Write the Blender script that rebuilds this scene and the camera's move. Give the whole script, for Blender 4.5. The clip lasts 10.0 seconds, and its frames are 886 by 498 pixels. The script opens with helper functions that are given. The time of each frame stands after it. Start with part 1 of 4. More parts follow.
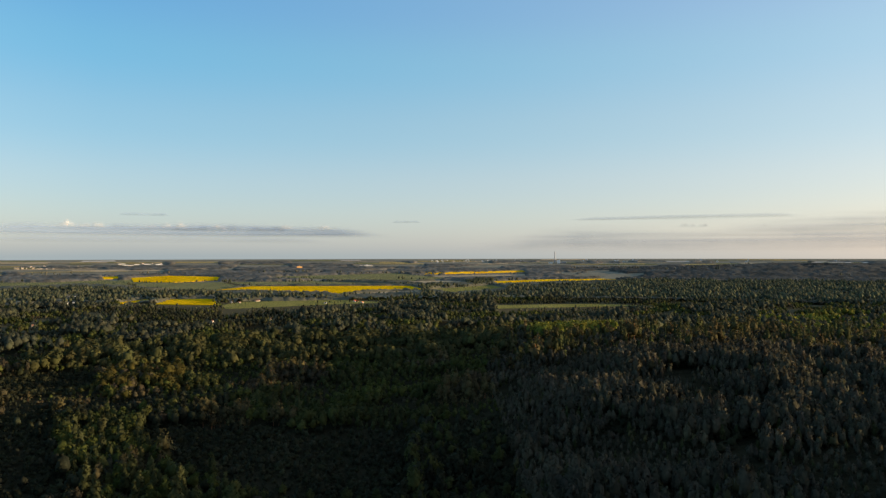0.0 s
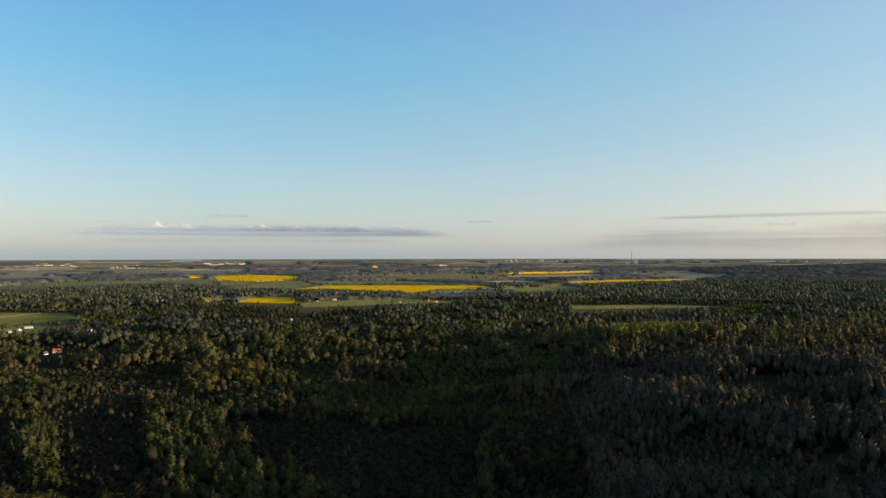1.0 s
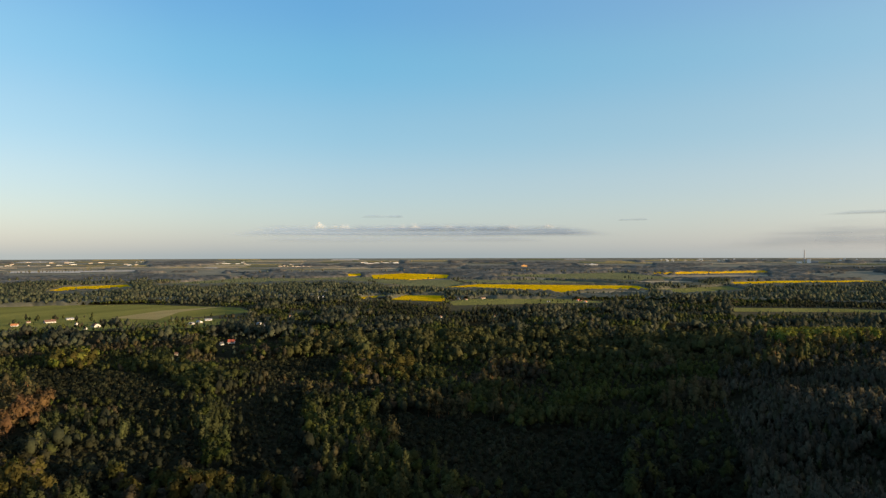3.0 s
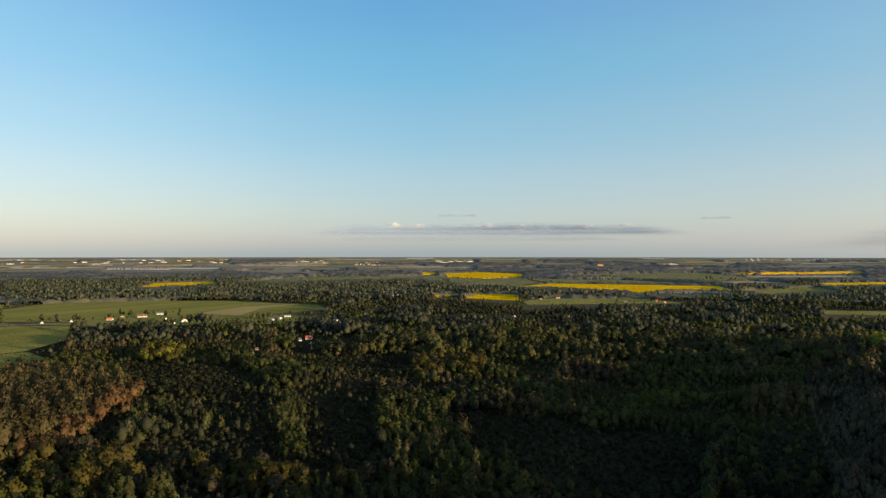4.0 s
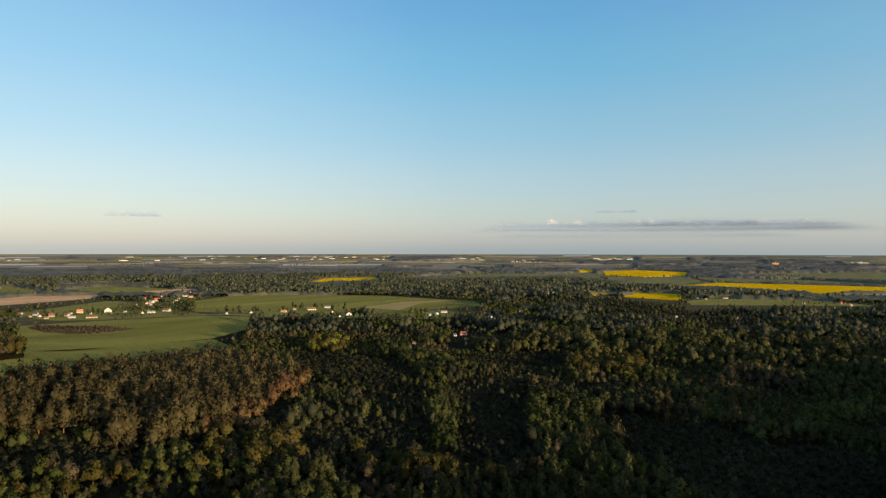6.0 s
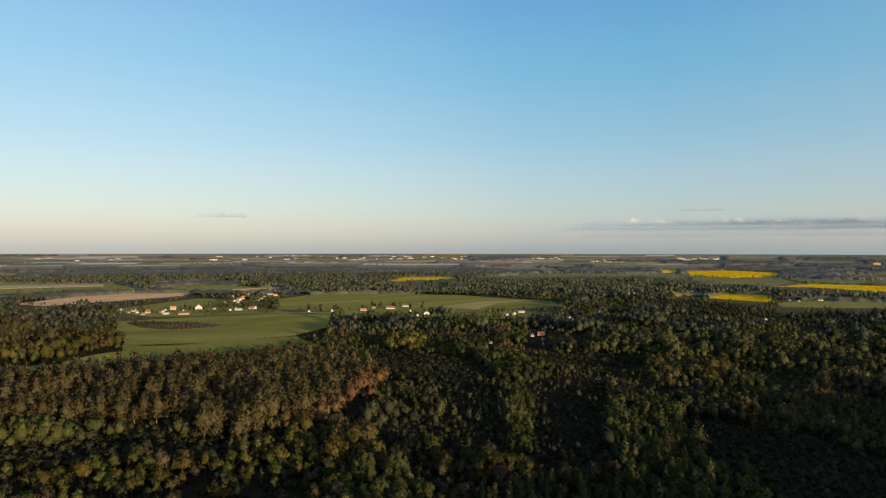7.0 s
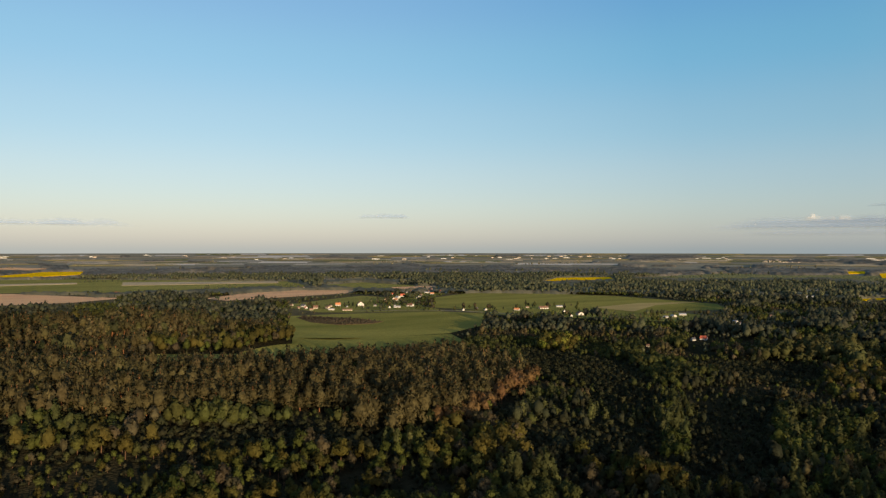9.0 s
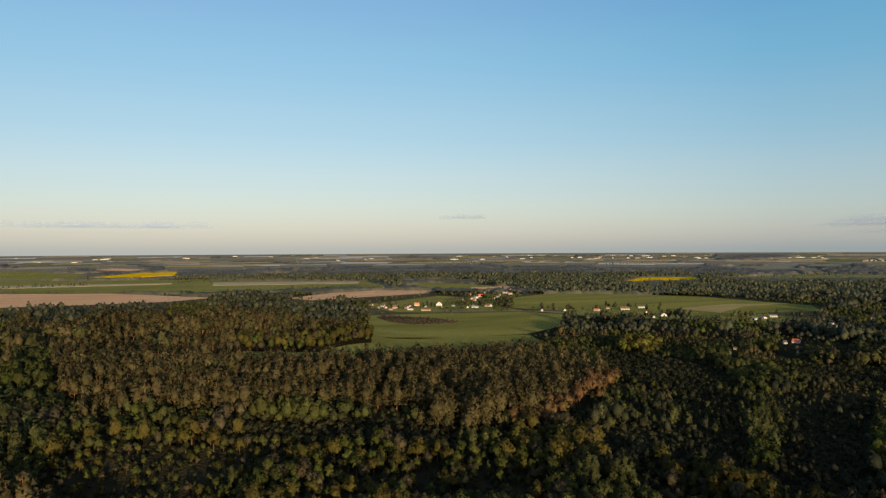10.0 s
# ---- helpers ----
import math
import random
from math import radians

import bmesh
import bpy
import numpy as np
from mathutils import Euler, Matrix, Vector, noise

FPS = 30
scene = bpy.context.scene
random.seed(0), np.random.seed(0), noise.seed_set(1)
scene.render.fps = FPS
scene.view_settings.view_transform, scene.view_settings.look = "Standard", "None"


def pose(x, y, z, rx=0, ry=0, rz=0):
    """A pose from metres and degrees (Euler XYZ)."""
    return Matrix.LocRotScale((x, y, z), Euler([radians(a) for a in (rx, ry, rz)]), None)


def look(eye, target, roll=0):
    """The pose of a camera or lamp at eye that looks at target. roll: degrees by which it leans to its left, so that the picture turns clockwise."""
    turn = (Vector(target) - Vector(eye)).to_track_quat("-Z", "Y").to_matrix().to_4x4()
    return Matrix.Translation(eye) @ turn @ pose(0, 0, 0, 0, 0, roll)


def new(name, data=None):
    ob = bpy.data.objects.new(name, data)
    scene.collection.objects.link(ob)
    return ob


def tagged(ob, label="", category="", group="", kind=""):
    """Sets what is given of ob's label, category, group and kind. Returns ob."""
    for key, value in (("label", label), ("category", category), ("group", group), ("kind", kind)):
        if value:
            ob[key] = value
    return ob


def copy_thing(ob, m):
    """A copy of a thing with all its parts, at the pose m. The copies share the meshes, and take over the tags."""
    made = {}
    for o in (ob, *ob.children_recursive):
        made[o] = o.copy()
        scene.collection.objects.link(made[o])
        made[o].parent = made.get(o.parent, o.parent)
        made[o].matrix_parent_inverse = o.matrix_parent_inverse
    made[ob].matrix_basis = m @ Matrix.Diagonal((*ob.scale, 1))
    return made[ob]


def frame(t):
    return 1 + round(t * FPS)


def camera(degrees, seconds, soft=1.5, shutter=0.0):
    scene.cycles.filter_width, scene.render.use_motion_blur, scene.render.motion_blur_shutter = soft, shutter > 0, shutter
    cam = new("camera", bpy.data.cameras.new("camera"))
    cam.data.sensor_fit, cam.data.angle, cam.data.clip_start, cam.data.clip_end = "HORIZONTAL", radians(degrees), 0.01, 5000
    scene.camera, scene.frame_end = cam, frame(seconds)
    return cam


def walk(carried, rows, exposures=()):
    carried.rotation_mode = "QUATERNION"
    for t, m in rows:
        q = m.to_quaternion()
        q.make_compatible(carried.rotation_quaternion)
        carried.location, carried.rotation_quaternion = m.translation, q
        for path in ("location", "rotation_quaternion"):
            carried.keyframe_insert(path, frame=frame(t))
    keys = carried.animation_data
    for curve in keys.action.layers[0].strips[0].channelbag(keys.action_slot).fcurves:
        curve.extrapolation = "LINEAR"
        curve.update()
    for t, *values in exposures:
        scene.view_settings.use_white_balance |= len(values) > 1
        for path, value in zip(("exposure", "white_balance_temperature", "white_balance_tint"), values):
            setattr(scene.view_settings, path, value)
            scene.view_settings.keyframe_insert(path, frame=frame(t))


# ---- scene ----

# ---------------------------------------------------------------- camera and its walk
cam = camera(64.96, 10.0, soft=1.35)
walk(cam, [
    (0.0, pose(0.00, 0.00, 85.00, 90.54, 0.09, 0.00)),
    (0.5, pose(0.58, 0.25, 84.92, 90.55, 0.12, 3.03)),
    (1.0, pose(1.16, 0.50, 84.85, 90.54, 0.10, 6.08)),
    (1.5, pose(1.74, 0.76, 84.79, 90.54, 0.13, 9.13)),
    (2.0, pose(2.33, 1.03, 84.74, 90.52, 0.13, 12.20)),
    (2.5, pose(2.92, 1.30, 84.70, 90.51, 0.15, 15.29)),
    (4.0, pose(4.71, 2.18, 84.63, 90.40, -0.02, 24.48)),
    (4.5, pose(5.31, 2.50, 84.62, 90.35, -0.11, 27.64)),
    (5.0, pose(5.91, 2.83, 84.62, 90.29, -0.18, 31.04)),
    (5.5, pose(6.52, 3.18, 84.63, 90.21, -0.13, 34.18)),
    (7.0, pose(8.37, 4.33, 84.68, 90.12, -0.06, 43.75)),
    (7.5, pose(8.99, 4.75, 84.71, 90.10, -0.06, 46.95)),
    (8.0, pose(9.61, 5.19, 84.74, 90.10, -0.02, 50.14)),
    (8.5, pose(10.24, 5.66, 84.77, 90.09, -0.03, 53.34)),
    (9.0, pose(10.87, 6.15, 84.81, 90.07, -0.02, 56.51)),
    (9.5, pose(11.51, 6.66, 84.84, 90.07, 0.09, 59.75)),
    (10.0, pose(12.14, 7.20, 84.88, 90.10, 0.27, 62.98)),
], exposures=[(0.0, 0.90), (4.0, 0.85), (7.5, 0.72), (10.0, 0.61)])

# ---------------------------------------------------------------- world, sun, exposure
SUN_EAST, SUN_UP = 98.0, 7.2        # degrees clockwise from +y, and above the horizon

world = bpy.data.worlds.new("evening_sky")
scene.world = world
world.use_nodes = True
wn, wl = world.node_tree.nodes, world.node_tree.links
sky = wn.new("ShaderNodeTexSky")
sky.sky_type, sky.sun_disc = "NISHITA", False
sky.sun_elevation, sky.sun_rotation = radians(SUN_UP), radians(SUN_EAST)
sky.altitude, sky.air_density, sky.dust_density, sky.ozone_density = 100.0, 1.0, 1.0, 2.5
back = wn["Background"]
back.inputs["Strength"].default_value = 0.10
# the haze of the evening air: the sky's own colour muted, and a veil over it that is white near the ground and blue higher up
warm, veil, thick = wn.new("ShaderNodeMixRGB"), wn.new("ShaderNodeMixRGB"), wn.new("ShaderNodeMixRGB")
warm.blend_type, veil.blend_type, thick.blend_type = "MULTIPLY", "ADD", "MULTIPLY"
warm.inputs["Fac"].default_value = veil.inputs["Fac"].default_value = thick.inputs["Fac"].default_value = 1.0
warm.inputs["Color2"].default_value, thick.inputs["Color2"].default_value = (1.05, 0.74, 0.64, 1), (4, 4, 4, 1)
where, split, height = wn.new("ShaderNodeTexCoord"), wn.new("ShaderNodeSeparateXYZ"), wn.new("ShaderNodeValToRGB")
height.color_ramp.interpolation = "EASE"
steps = ((0.0, (0.75, 1.52, 2.02)), (0.05, (0.68, 1.50, 2.06)), (0.096, (0.60, 1.45, 2.10)), (0.174, (0.30, 1.40, 2.15)),
         (0.26, (0.05, 1.35, 2.28)), (0.34, (0.0, 1.12, 2.30)), (0.60, (0.0, 0.80, 1.85)))
while len(height.color_ramp.elements) < len(steps):
    height.color_ramp.elements.new(0.9)
for el, (pos, col) in zip(height.color_ramp.elements, steps):
    el.position, el.color = pos, (col[0] / 4, col[1] / 4, col[2] / 4, 1)
wl.new(where.outputs["Generated"], split.inputs["Vector"])
wl.new(split.outputs["Z"], height.inputs["Fac"])
wl.new(height.outputs["Color"], thick.inputs["Color1"])
wl.new(sky.outputs["Color"], warm.inputs["Color1"])
wl.new(warm.outputs["Color"], veil.inputs["Color1"])
wl.new(thick.outputs["Color"], veil.inputs["Color2"])
# the same haze glows towards the sun, and a little opposite to it
toward = wn.new("ShaderNodeVectorMath")
toward.operation = "DOT_PRODUCT"
toward.inputs[1].default_value = (math.sin(radians(SUN_EAST)), math.cos(radians(SUN_EAST)), 0)
wl.new(where.outputs["Generated"], toward.inputs[0])
last = veil
for near, far, gain, colour in ((-0.55, 1.0, 1.8, (1.0, 0.65, 0.30, 1)), (-0.70, -1.0, 1.0, (0.55, 0.45, 0.30, 1))):
    reach, glow, total = wn.new("ShaderNodeMapRange"), wn.new("ShaderNodeMixRGB"), wn.new("ShaderNodeMixRGB")
    for socket, value in (("From Min", near), ("From Max", far), ("To Min", 0.0), ("To Max", gain)):
        reach.inputs[socket].default_value = value
    glow.blend_type, total.blend_type = "MULTIPLY", "ADD"
    glow.inputs["Fac"].default_value = total.inputs["Fac"].default_value = 1.0
    glow.inputs["Color2"].default_value = colour
    wl.new(toward.outputs["Value"], reach.inputs["Value"])
    wl.new(reach.outputs["Result"], glow.inputs["Color1"])
    wl.new(last.outputs["Color"], total.inputs["Color1"])
    wl.new(glow.outputs["Color"], total.inputs["Color2"])
    last = total
wl.new(last.outputs["Color"], back.inputs["Color"])

sun = new("sun", bpy.data.lights.new("sun", "SUN"))
sun.data.energy, sun.data.angle, sun.data.color = 4.4, radians(0.6), (1.0, 0.77, 0.47)
a, e = radians(SUN_EAST), radians(SUN_UP)
sun.matrix_world = look((0, 0, 300), (-math.sin(a) * math.cos(e), -math.cos(a) * math.cos(e), 300 - math.sin(e)))


# ---------------------------------------------------------------- materials
def material(name, rough=0.9):
    m = bpy.data.materials.new(name)
    m.use_nodes = True
    n, l = m.node_tree.nodes, m.node_tree.links
    b = n["Principled BSDF"]
    b.inputs["Roughness"].default_value = rough
    b.inputs["Specular IOR Level"].default_value = 0.03 if rough > 0.7 else 0.3
    return m, n, l, b


def noise_node(n, l, scale, detail=4.0, stretch=None):
    """Noise in world metres: scale is one over the size of a blotch."""
    geo = n.new("ShaderNodeNewGeometry")
    tex = n.new("ShaderNodeTexNoise")
    tex.inputs["Scale"].default_value, tex.inputs["Detail"].default_value = scale, detail
    if stretch:
        mp = n.new("ShaderNodeMapping")
        mp.inputs["Rotation"].default_value = (0, 0, radians(stretch[0]))
        mp.inputs["Scale"].default_value = (stretch[1], stretch[2], 1)
        l.new(geo.outputs["Position"], mp.inputs["Vector"])
        l.new(mp.outputs["Vector"], tex.inputs["Vector"])
    else:
        l.new(geo.outputs["Position"], tex.inputs["Vector"])
    return tex.outputs["Fac"]


def ramp(n, l, fac, stops):
    r = n.new("ShaderNodeValToRGB")
    els = r.color_ramp.elements
    while len(els) < len(stops):
        els.new(0.5)
    for el, (pos, col) in zip(els, stops):
        el.position, el.color = pos, (*col, 1)
    l.new(fac, r.inputs["Fac"])
    return r.outputs["Color"]


def mix(n, l, kind, fac, one, two):
    m = n.new("ShaderNodeMixRGB")
    m.blend_type = kind
    for socket, v in zip(m.inputs, (fac, one, two)):
        if isinstance(v, (int, float)):
            socket.default_value = v
        elif isinstance(v, tuple):
            socket.default_value = (*v, 1)
        else:
            l.new(v, socket)
    return m.outputs["Color"]


def bump(n, l, b, fac, strength, distance):
    k = n.new("ShaderNodeBump")
    k.inputs["Strength"].default_value, k.inputs["Distance"].default_value = strength, distance
    l.new(fac, k.inputs["Height"])
    l.new(k.outputs["Normal"], b.inputs["Normal"])


def field_material(name, dark, light, size, stretch=None, rough_size=0.6, relief=0.6, fine=0.35):
    """A crop or soil: broad blotches, drill rows or streaks, and a fine grain with relief."""
    m, n, l, b = material(name, 0.95)
    b.inputs["Specular IOR Level"].default_value = 0.0
    col = ramp(n, l, noise_node(n, l, 1.0 / size, 5.0, stretch), [(0.3, dark), (0.7, light)])
    grain = noise_node(n, l, rough_size, 3.0)
    col = mix(n, l, "MULTIPLY", fine, col, ramp(n, l, grain, [(0.3, (0.45, 0.45, 0.45)), (0.7, (1.25, 1.25, 1.25))]))
    l.new(col, b.inputs["Base Color"])
    bump(n, l, b, grain, relief, 2.0)
    return m


def leaf_material(name, stops=None):
    """Foliage: the tree's own colour (from the mesh, or by the object's chance), mottled, and a little light let through."""
    m, n, l, b = material(name, 0.75)
    if stops:
        info = n.new("ShaderNodeObjectInfo")
        col = ramp(n, l, info.outputs["Random"], stops)
    else:
        at = n.new("ShaderNodeAttribute")
        at.attribute_name = "tint"
        col = at.outputs["Color"]
    col = mix(n, l, "MULTIPLY", 0.6, col, ramp(n, l, noise_node(n, l, 0.9, 3.0), [(0.3, (0.62, 0.62, 0.62)), (0.7, (1.3, 1.3, 1.25))]))
    geo = n.new("ShaderNodeNewGeometry")
    col = mix(n, l, "MULTIPLY", 0.6, col, ramp(n, l, geo.outputs["Random Per Island"], [(0.0, (0.70, 0.72, 0.70)), (1.0, (1.28, 1.26, 1.2))]))
    l.new(col, b.inputs["Base Color"])
    tr = n.new("ShaderNodeBsdfTranslucent")
    l.new(col, tr.inputs["Color"])
    ms = n.new("ShaderNodeMixShader")
    ms.inputs["Fac"].default_value = 0.32
    l.new(b.outputs["BSDF"], ms.inputs[1])
    l.new(tr.outputs["BSDF"], ms.inputs[2])
    l.new(ms.outputs["Shader"], n["Material Output"].inputs["Surface"])
    return m


def mottled(name, dark, light, scale, rough=0.9, relief=0.2):
    m, n, l, b = material(name, rough)
    f = noise_node(n, l, scale, 5.0)
    l.new(ramp(n, l, f, [(0.3, dark), (0.7, light)]), b.inputs["Base Color"])
    bump(n, l, b, f, relief, 0.1)
    return m


M_FLOOR = field_material("forest_floor", (0.020, 0.018, 0.010), (0.040, 0.034, 0.018), 10, None, 0.7, 0.8)
M_RAPE = field_material("flowering_rape", (0.660, 0.360, 0.003), (0.710, 0.445, 0.009), 60, (12, 1.0, 0.12), 0.8, 0.7, 0.25)
M_CROP = field_material("young_green_crop", (0.185, 0.172, 0.050), (0.258, 0.232, 0.070), 70, (20, 1.0, 0.15), 0.6, 1.0)
M_CROP_DULL = field_material("dull_green_crop", (0.154, 0.152, 0.068), (0.215, 0.205, 0.092), 90, (75, 1.0, 0.2), 0.6, 1.0)
M_MEADOW = field_material("meadow_grass", (0.160, 0.152, 0.038), (0.275, 0.242, 0.064), 55, (60, 1.0, 0.22), 0.5, 1.0)
M_PALE = field_material("dry_grass", (0.323, 0.243, 0.099), (0.413, 0.314, 0.135), 30, (60, 1.0, 0.2), 0.5, 0.9)
M_SOIL = field_material("bare_pinkish_soil", (0.600, 0.335, 0.170), (0.690, 0.410, 0.225), 60, (65, 1.0, 0.12), 0.5, 0.9)
M_BEIGE = field_material("pale_stubble", (0.365, 0.279, 0.171), (0.473, 0.365, 0.225), 80, (80, 1.0, 0.12), 0.5, 0.5)
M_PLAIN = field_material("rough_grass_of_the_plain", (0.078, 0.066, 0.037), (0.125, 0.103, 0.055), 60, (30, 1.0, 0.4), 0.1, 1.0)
# far ground, greyed and paled in colour to imitate haze
M_HAZED_GROUND = field_material("hazed_far_ground", (0.179, 0.166, 0.119), (0.269, 0.240, 0.170), 120, (30, 1.0, 0.4), 0.05, 0.8)
M_CHALK = field_material("dry_pale_soil", (0.488, 0.419, 0.331), (0.624, 0.546, 0.449), 60, (80, 1.0, 0.12), 0.2, 0.5)
M_BOG = field_material("brown_sedge", (0.085, 0.060, 0.031), (0.145, 0.100, 0.051), 8, None, 0.4, 1.0)
M_ROAD = mottled("sandy_road", (0.22, 0.18, 0.12), (0.30, 0.25, 0.17), 0.3)
M_LEAF = leaf_material("foliage")
M_BARK = mottled("bark", (0.07, 0.045, 0.03), (0.16, 0.085, 0.045), 3.0, 0.9, 0.6)
M_BARK_PINE = mottled("pine_bark", (0.16, 0.075, 0.035), (0.30, 0.13, 0.06), 2.0, 0.9, 0.6)


# ---------------------------------------------------------------- shape of the land
def sig(v):
    return 1.0 / (1.0 + np.exp(-np.clip(v, -60, 60)))


def bell(x, y, cx, cy, sx, sy):
    return np.exp(-0.5 * (((x - cx) / sx) ** 2 + ((y - cy) / sy) ** 2))


def land(x, y):
    """Height of the ground: a wooded rise east of the valley, another to the west, plains that climb slowly far out."""
    x, y = np.asarray(x, float), np.asarray(y, float)
    r = np.hypot(x, y)
    z = 27 * sig((x - 45) / 26) * sig((620 - y) / 60) * sig((y + 500) / 80) * sig((520 - x) / 60)
    z = z - 5 * bell(x, y, -110, 420, 90, 110)
    z = z + 24 * sig((-x - 285) / 45) * sig((215 - y) / 35) * sig((x + 760) / 70) * sig((y + 500) / 80)
    # unseen knoll towards the sun, added to throw shade over the valley
    z = z + 24 * bell(x, y, 330, 60, 90, 110)
    z = z - 11 * bell(x, y, -436, 125, 36, 55)
    z = z * sig((1100 - r) / 60)
    z = z + 30 * bell(x, y, 1480, 2850, 480, 300)
    return z + 59.6 * (np.clip(np.minimum(r, 4900) - 2200, 0, None) / 2650) ** 1.5


def land_at(x, y):
    return float(land(x, y))


def inside(px, py, poly):
    """Which of the points lie in the polygon."""
    res = np.zeros(len(px), bool)
    j = len(poly) - 1
    for i in range(len(poly)):
        (xi, yi), (xj, yj) = poly[i], poly[j]
        if yi != yj:
            res ^= ((yi > py) != (yj > py)) & (px < (xj - xi) * (py - yi) / (yj - yi) + xi)
        j = i
    return res


def bulk_mesh(name, verts, quads, tris, mats, quad_mat=None, tri_mat=None, tint=None, puff=None):
    me = bpy.data.meshes.new(name)
    quads, tris = np.asarray(quads, np.int32).reshape(-1, 4), np.asarray(tris, np.int32).reshape(-1, 3)
    nq, nt = len(quads), len(tris)
    me.vertices.add(len(verts))
    me.vertices.foreach_set("co", np.asarray(verts, np.float32).ravel())
    me.loops.add(nq * 4 + nt * 3)
    me.loops.foreach_set("vertex_index", np.concatenate([quads.ravel(), tris.ravel()]))
    me.polygons.add(nq + nt)
    me.polygons.foreach_set("loop_start", np.concatenate([np.arange(nq) * 4, nq * 4 + np.arange(nt) * 3]).astype(np.int32))
    if quad_mat is not None or tri_mat is not None:
        qm = np.zeros(nq, np.int32) if quad_mat is None else np.asarray(quad_mat, np.int32)
        tm = np.zeros(nt, np.int32) if tri_mat is None else np.asarray(tri_mat, np.int32)
        me.polygons.foreach_set("material_index", np.concatenate([qm, tm]))
    me.polygons.foreach_set("use_smooth", np.arange(nq + nt) >= nq)
    for m in mats:
        me.materials.append(m)
    if tint is not None:
        at = me.attributes.new("tint", "FLOAT_COLOR", "POINT")
        at.data.foreach_set("color", np.concatenate([tint, np.ones((len(tint), 1))], 1).astype(np.float32).ravel())
    if puff is not None:
        # foliage shades as one rounded mass
        me.polygons.foreach_set("use_smooth", np.ones(nq + nt, bool))
        at = me.attributes.new("custom_normal", "FLOAT_VECTOR", "POINT")
        at.data.foreach_set("vector", np.asarray(puff, np.float32).ravel())
    me.update(calc_edges=True)
    return me


# ---------------------------------------------------------------- ground: one sheet to the horizon
def build_ground():
    rings = np.concatenate([[0.5], np.geomspace(20, 4900, 170)])
    ang = np.linspace(0, 2 * np.pi, 241)[:-1]
    rr, aa = np.meshgrid(rings, ang, indexing="ij")
    x, y = rr * np.sin(aa), rr * np.cos(aa)
    v = np.stack([x, y, land(x, y)], -1).reshape(-1, 3)
    n = len(ang)
    i, j = np.meshgrid(np.arange(len(rings) - 1), np.arange(n), indexing="ij")
    k = (j + 1) % n
    q = np.stack([i * n + j, i * n + k, (i + 1) * n + k, (i + 1) * n + j], -1).reshape(-1, 4)[:, ::-1]
    # beyond 2300 m the sheet takes the hazed colour
    me = bulk_mesh("ground", v, q, [], [M_FLOOR, M_PLAIN, M_HAZED_GROUND], np.repeat(np.where(rings[:-1] > 2300, 2, np.where(rings[:-1] > 900, 1, 0)), n))
    me.polygons.foreach_set("use_smooth", np.ones(len(me.polygons), bool))
    return tagged(new("ground", me), "dark leaf-littered ground reaching to the horizon", "ground", kind="structure")


build_ground()

OPEN = []        # everything that carries no trees


def field(name, poly, mat, label, up=0.25, keep_clear=True, rough=4.0, step=90):
    """A crop or meadow draped over the land, with a slightly ragged edge and a step down at its rim."""
    bm = bmesh.new()
    f = bm.faces.new([bm.verts.new((x, y, 0)) for x, y in poly])
    bm.normal_update()
    if f.normal.z < 0:
        f.normal_flip()
    bmesh.ops.triangulate(bm, faces=bm.faces[:])
    for _ in range(6):
        long = [e for e in bm.edges if e.calc_length() > step]
        if not long:
            break
        bmesh.ops.subdivide_edges(bm, edges=long, cuts=1)
        bmesh.ops.triangulate(bm, faces=bm.faces[:])
    for v in bm.verts:
        if v.is_boundary and rough:
            v.co.x += rough * noise.noise(v.co * 0.013)
            v.co.y += rough * noise.noise(v.co * 0.013 + Vector((7, 3, 5)))
        r = math.hypot(v.co.x, v.co.y)
        v.co.z = land_at(v.co.x, v.co.y) + up + max(0.0, r - 1500) * 0.0004
    if up > 0.6:
        rim = [e for e in bm.edges if e.is_boundary]
        out = bmesh.ops.extrude_edge_only(bm, edges=rim)
        for g in out["geom"]:
            if isinstance(g, bmesh.types.BMVert):
                g.co.z -= up + 0.1
    bm.normal_update()
    me = bpy.data.meshes.new(name)
    bm.to_mesh(me)
    bm.free()
    me.materials.append(mat)
    if keep_clear:
        OPEN.append(poly)
    return tagged(new(name, me), label, name.replace("_", " "), kind="structure")


RAPE = "bright yellow flowering rapeseed field"
for poly in (
    [(-1122, 2499), (-1055, 2686), (-835, 2609), (-761, 2349), (-842, 2188), (-988, 2220)],
    [(-1260, 2570), (-1219, 2616), (-1142, 2455), (-1173, 2404)],
    [(-560, 1703), (-531, 1918), (-93, 1940), (-48, 1743), (-189, 1651), (-232, 1498), (-263, 1581), (-413, 1645)],
    [(-507, 1216), (-532, 1355), (-444, 1368), (-391, 1198)],
    [(-590, 1244), (-577, 1356), (-540, 1290), (-566, 1231)],
    [(159, 2256), (162, 2040), (303, 2160), (619, 2310), (545, 2398), (334, 2378)],
    [(-1377, 1235), (-1547, 1448), (-1495, 1622), (-1339, 1480), (-1336, 1225)],
    [(-2457, -2), (-2766, 181), (-2756, 306), (-2534, 273), (-2369, 84)],
):
    field("rape_field", poly, M_RAPE, RAPE, up=1.1)
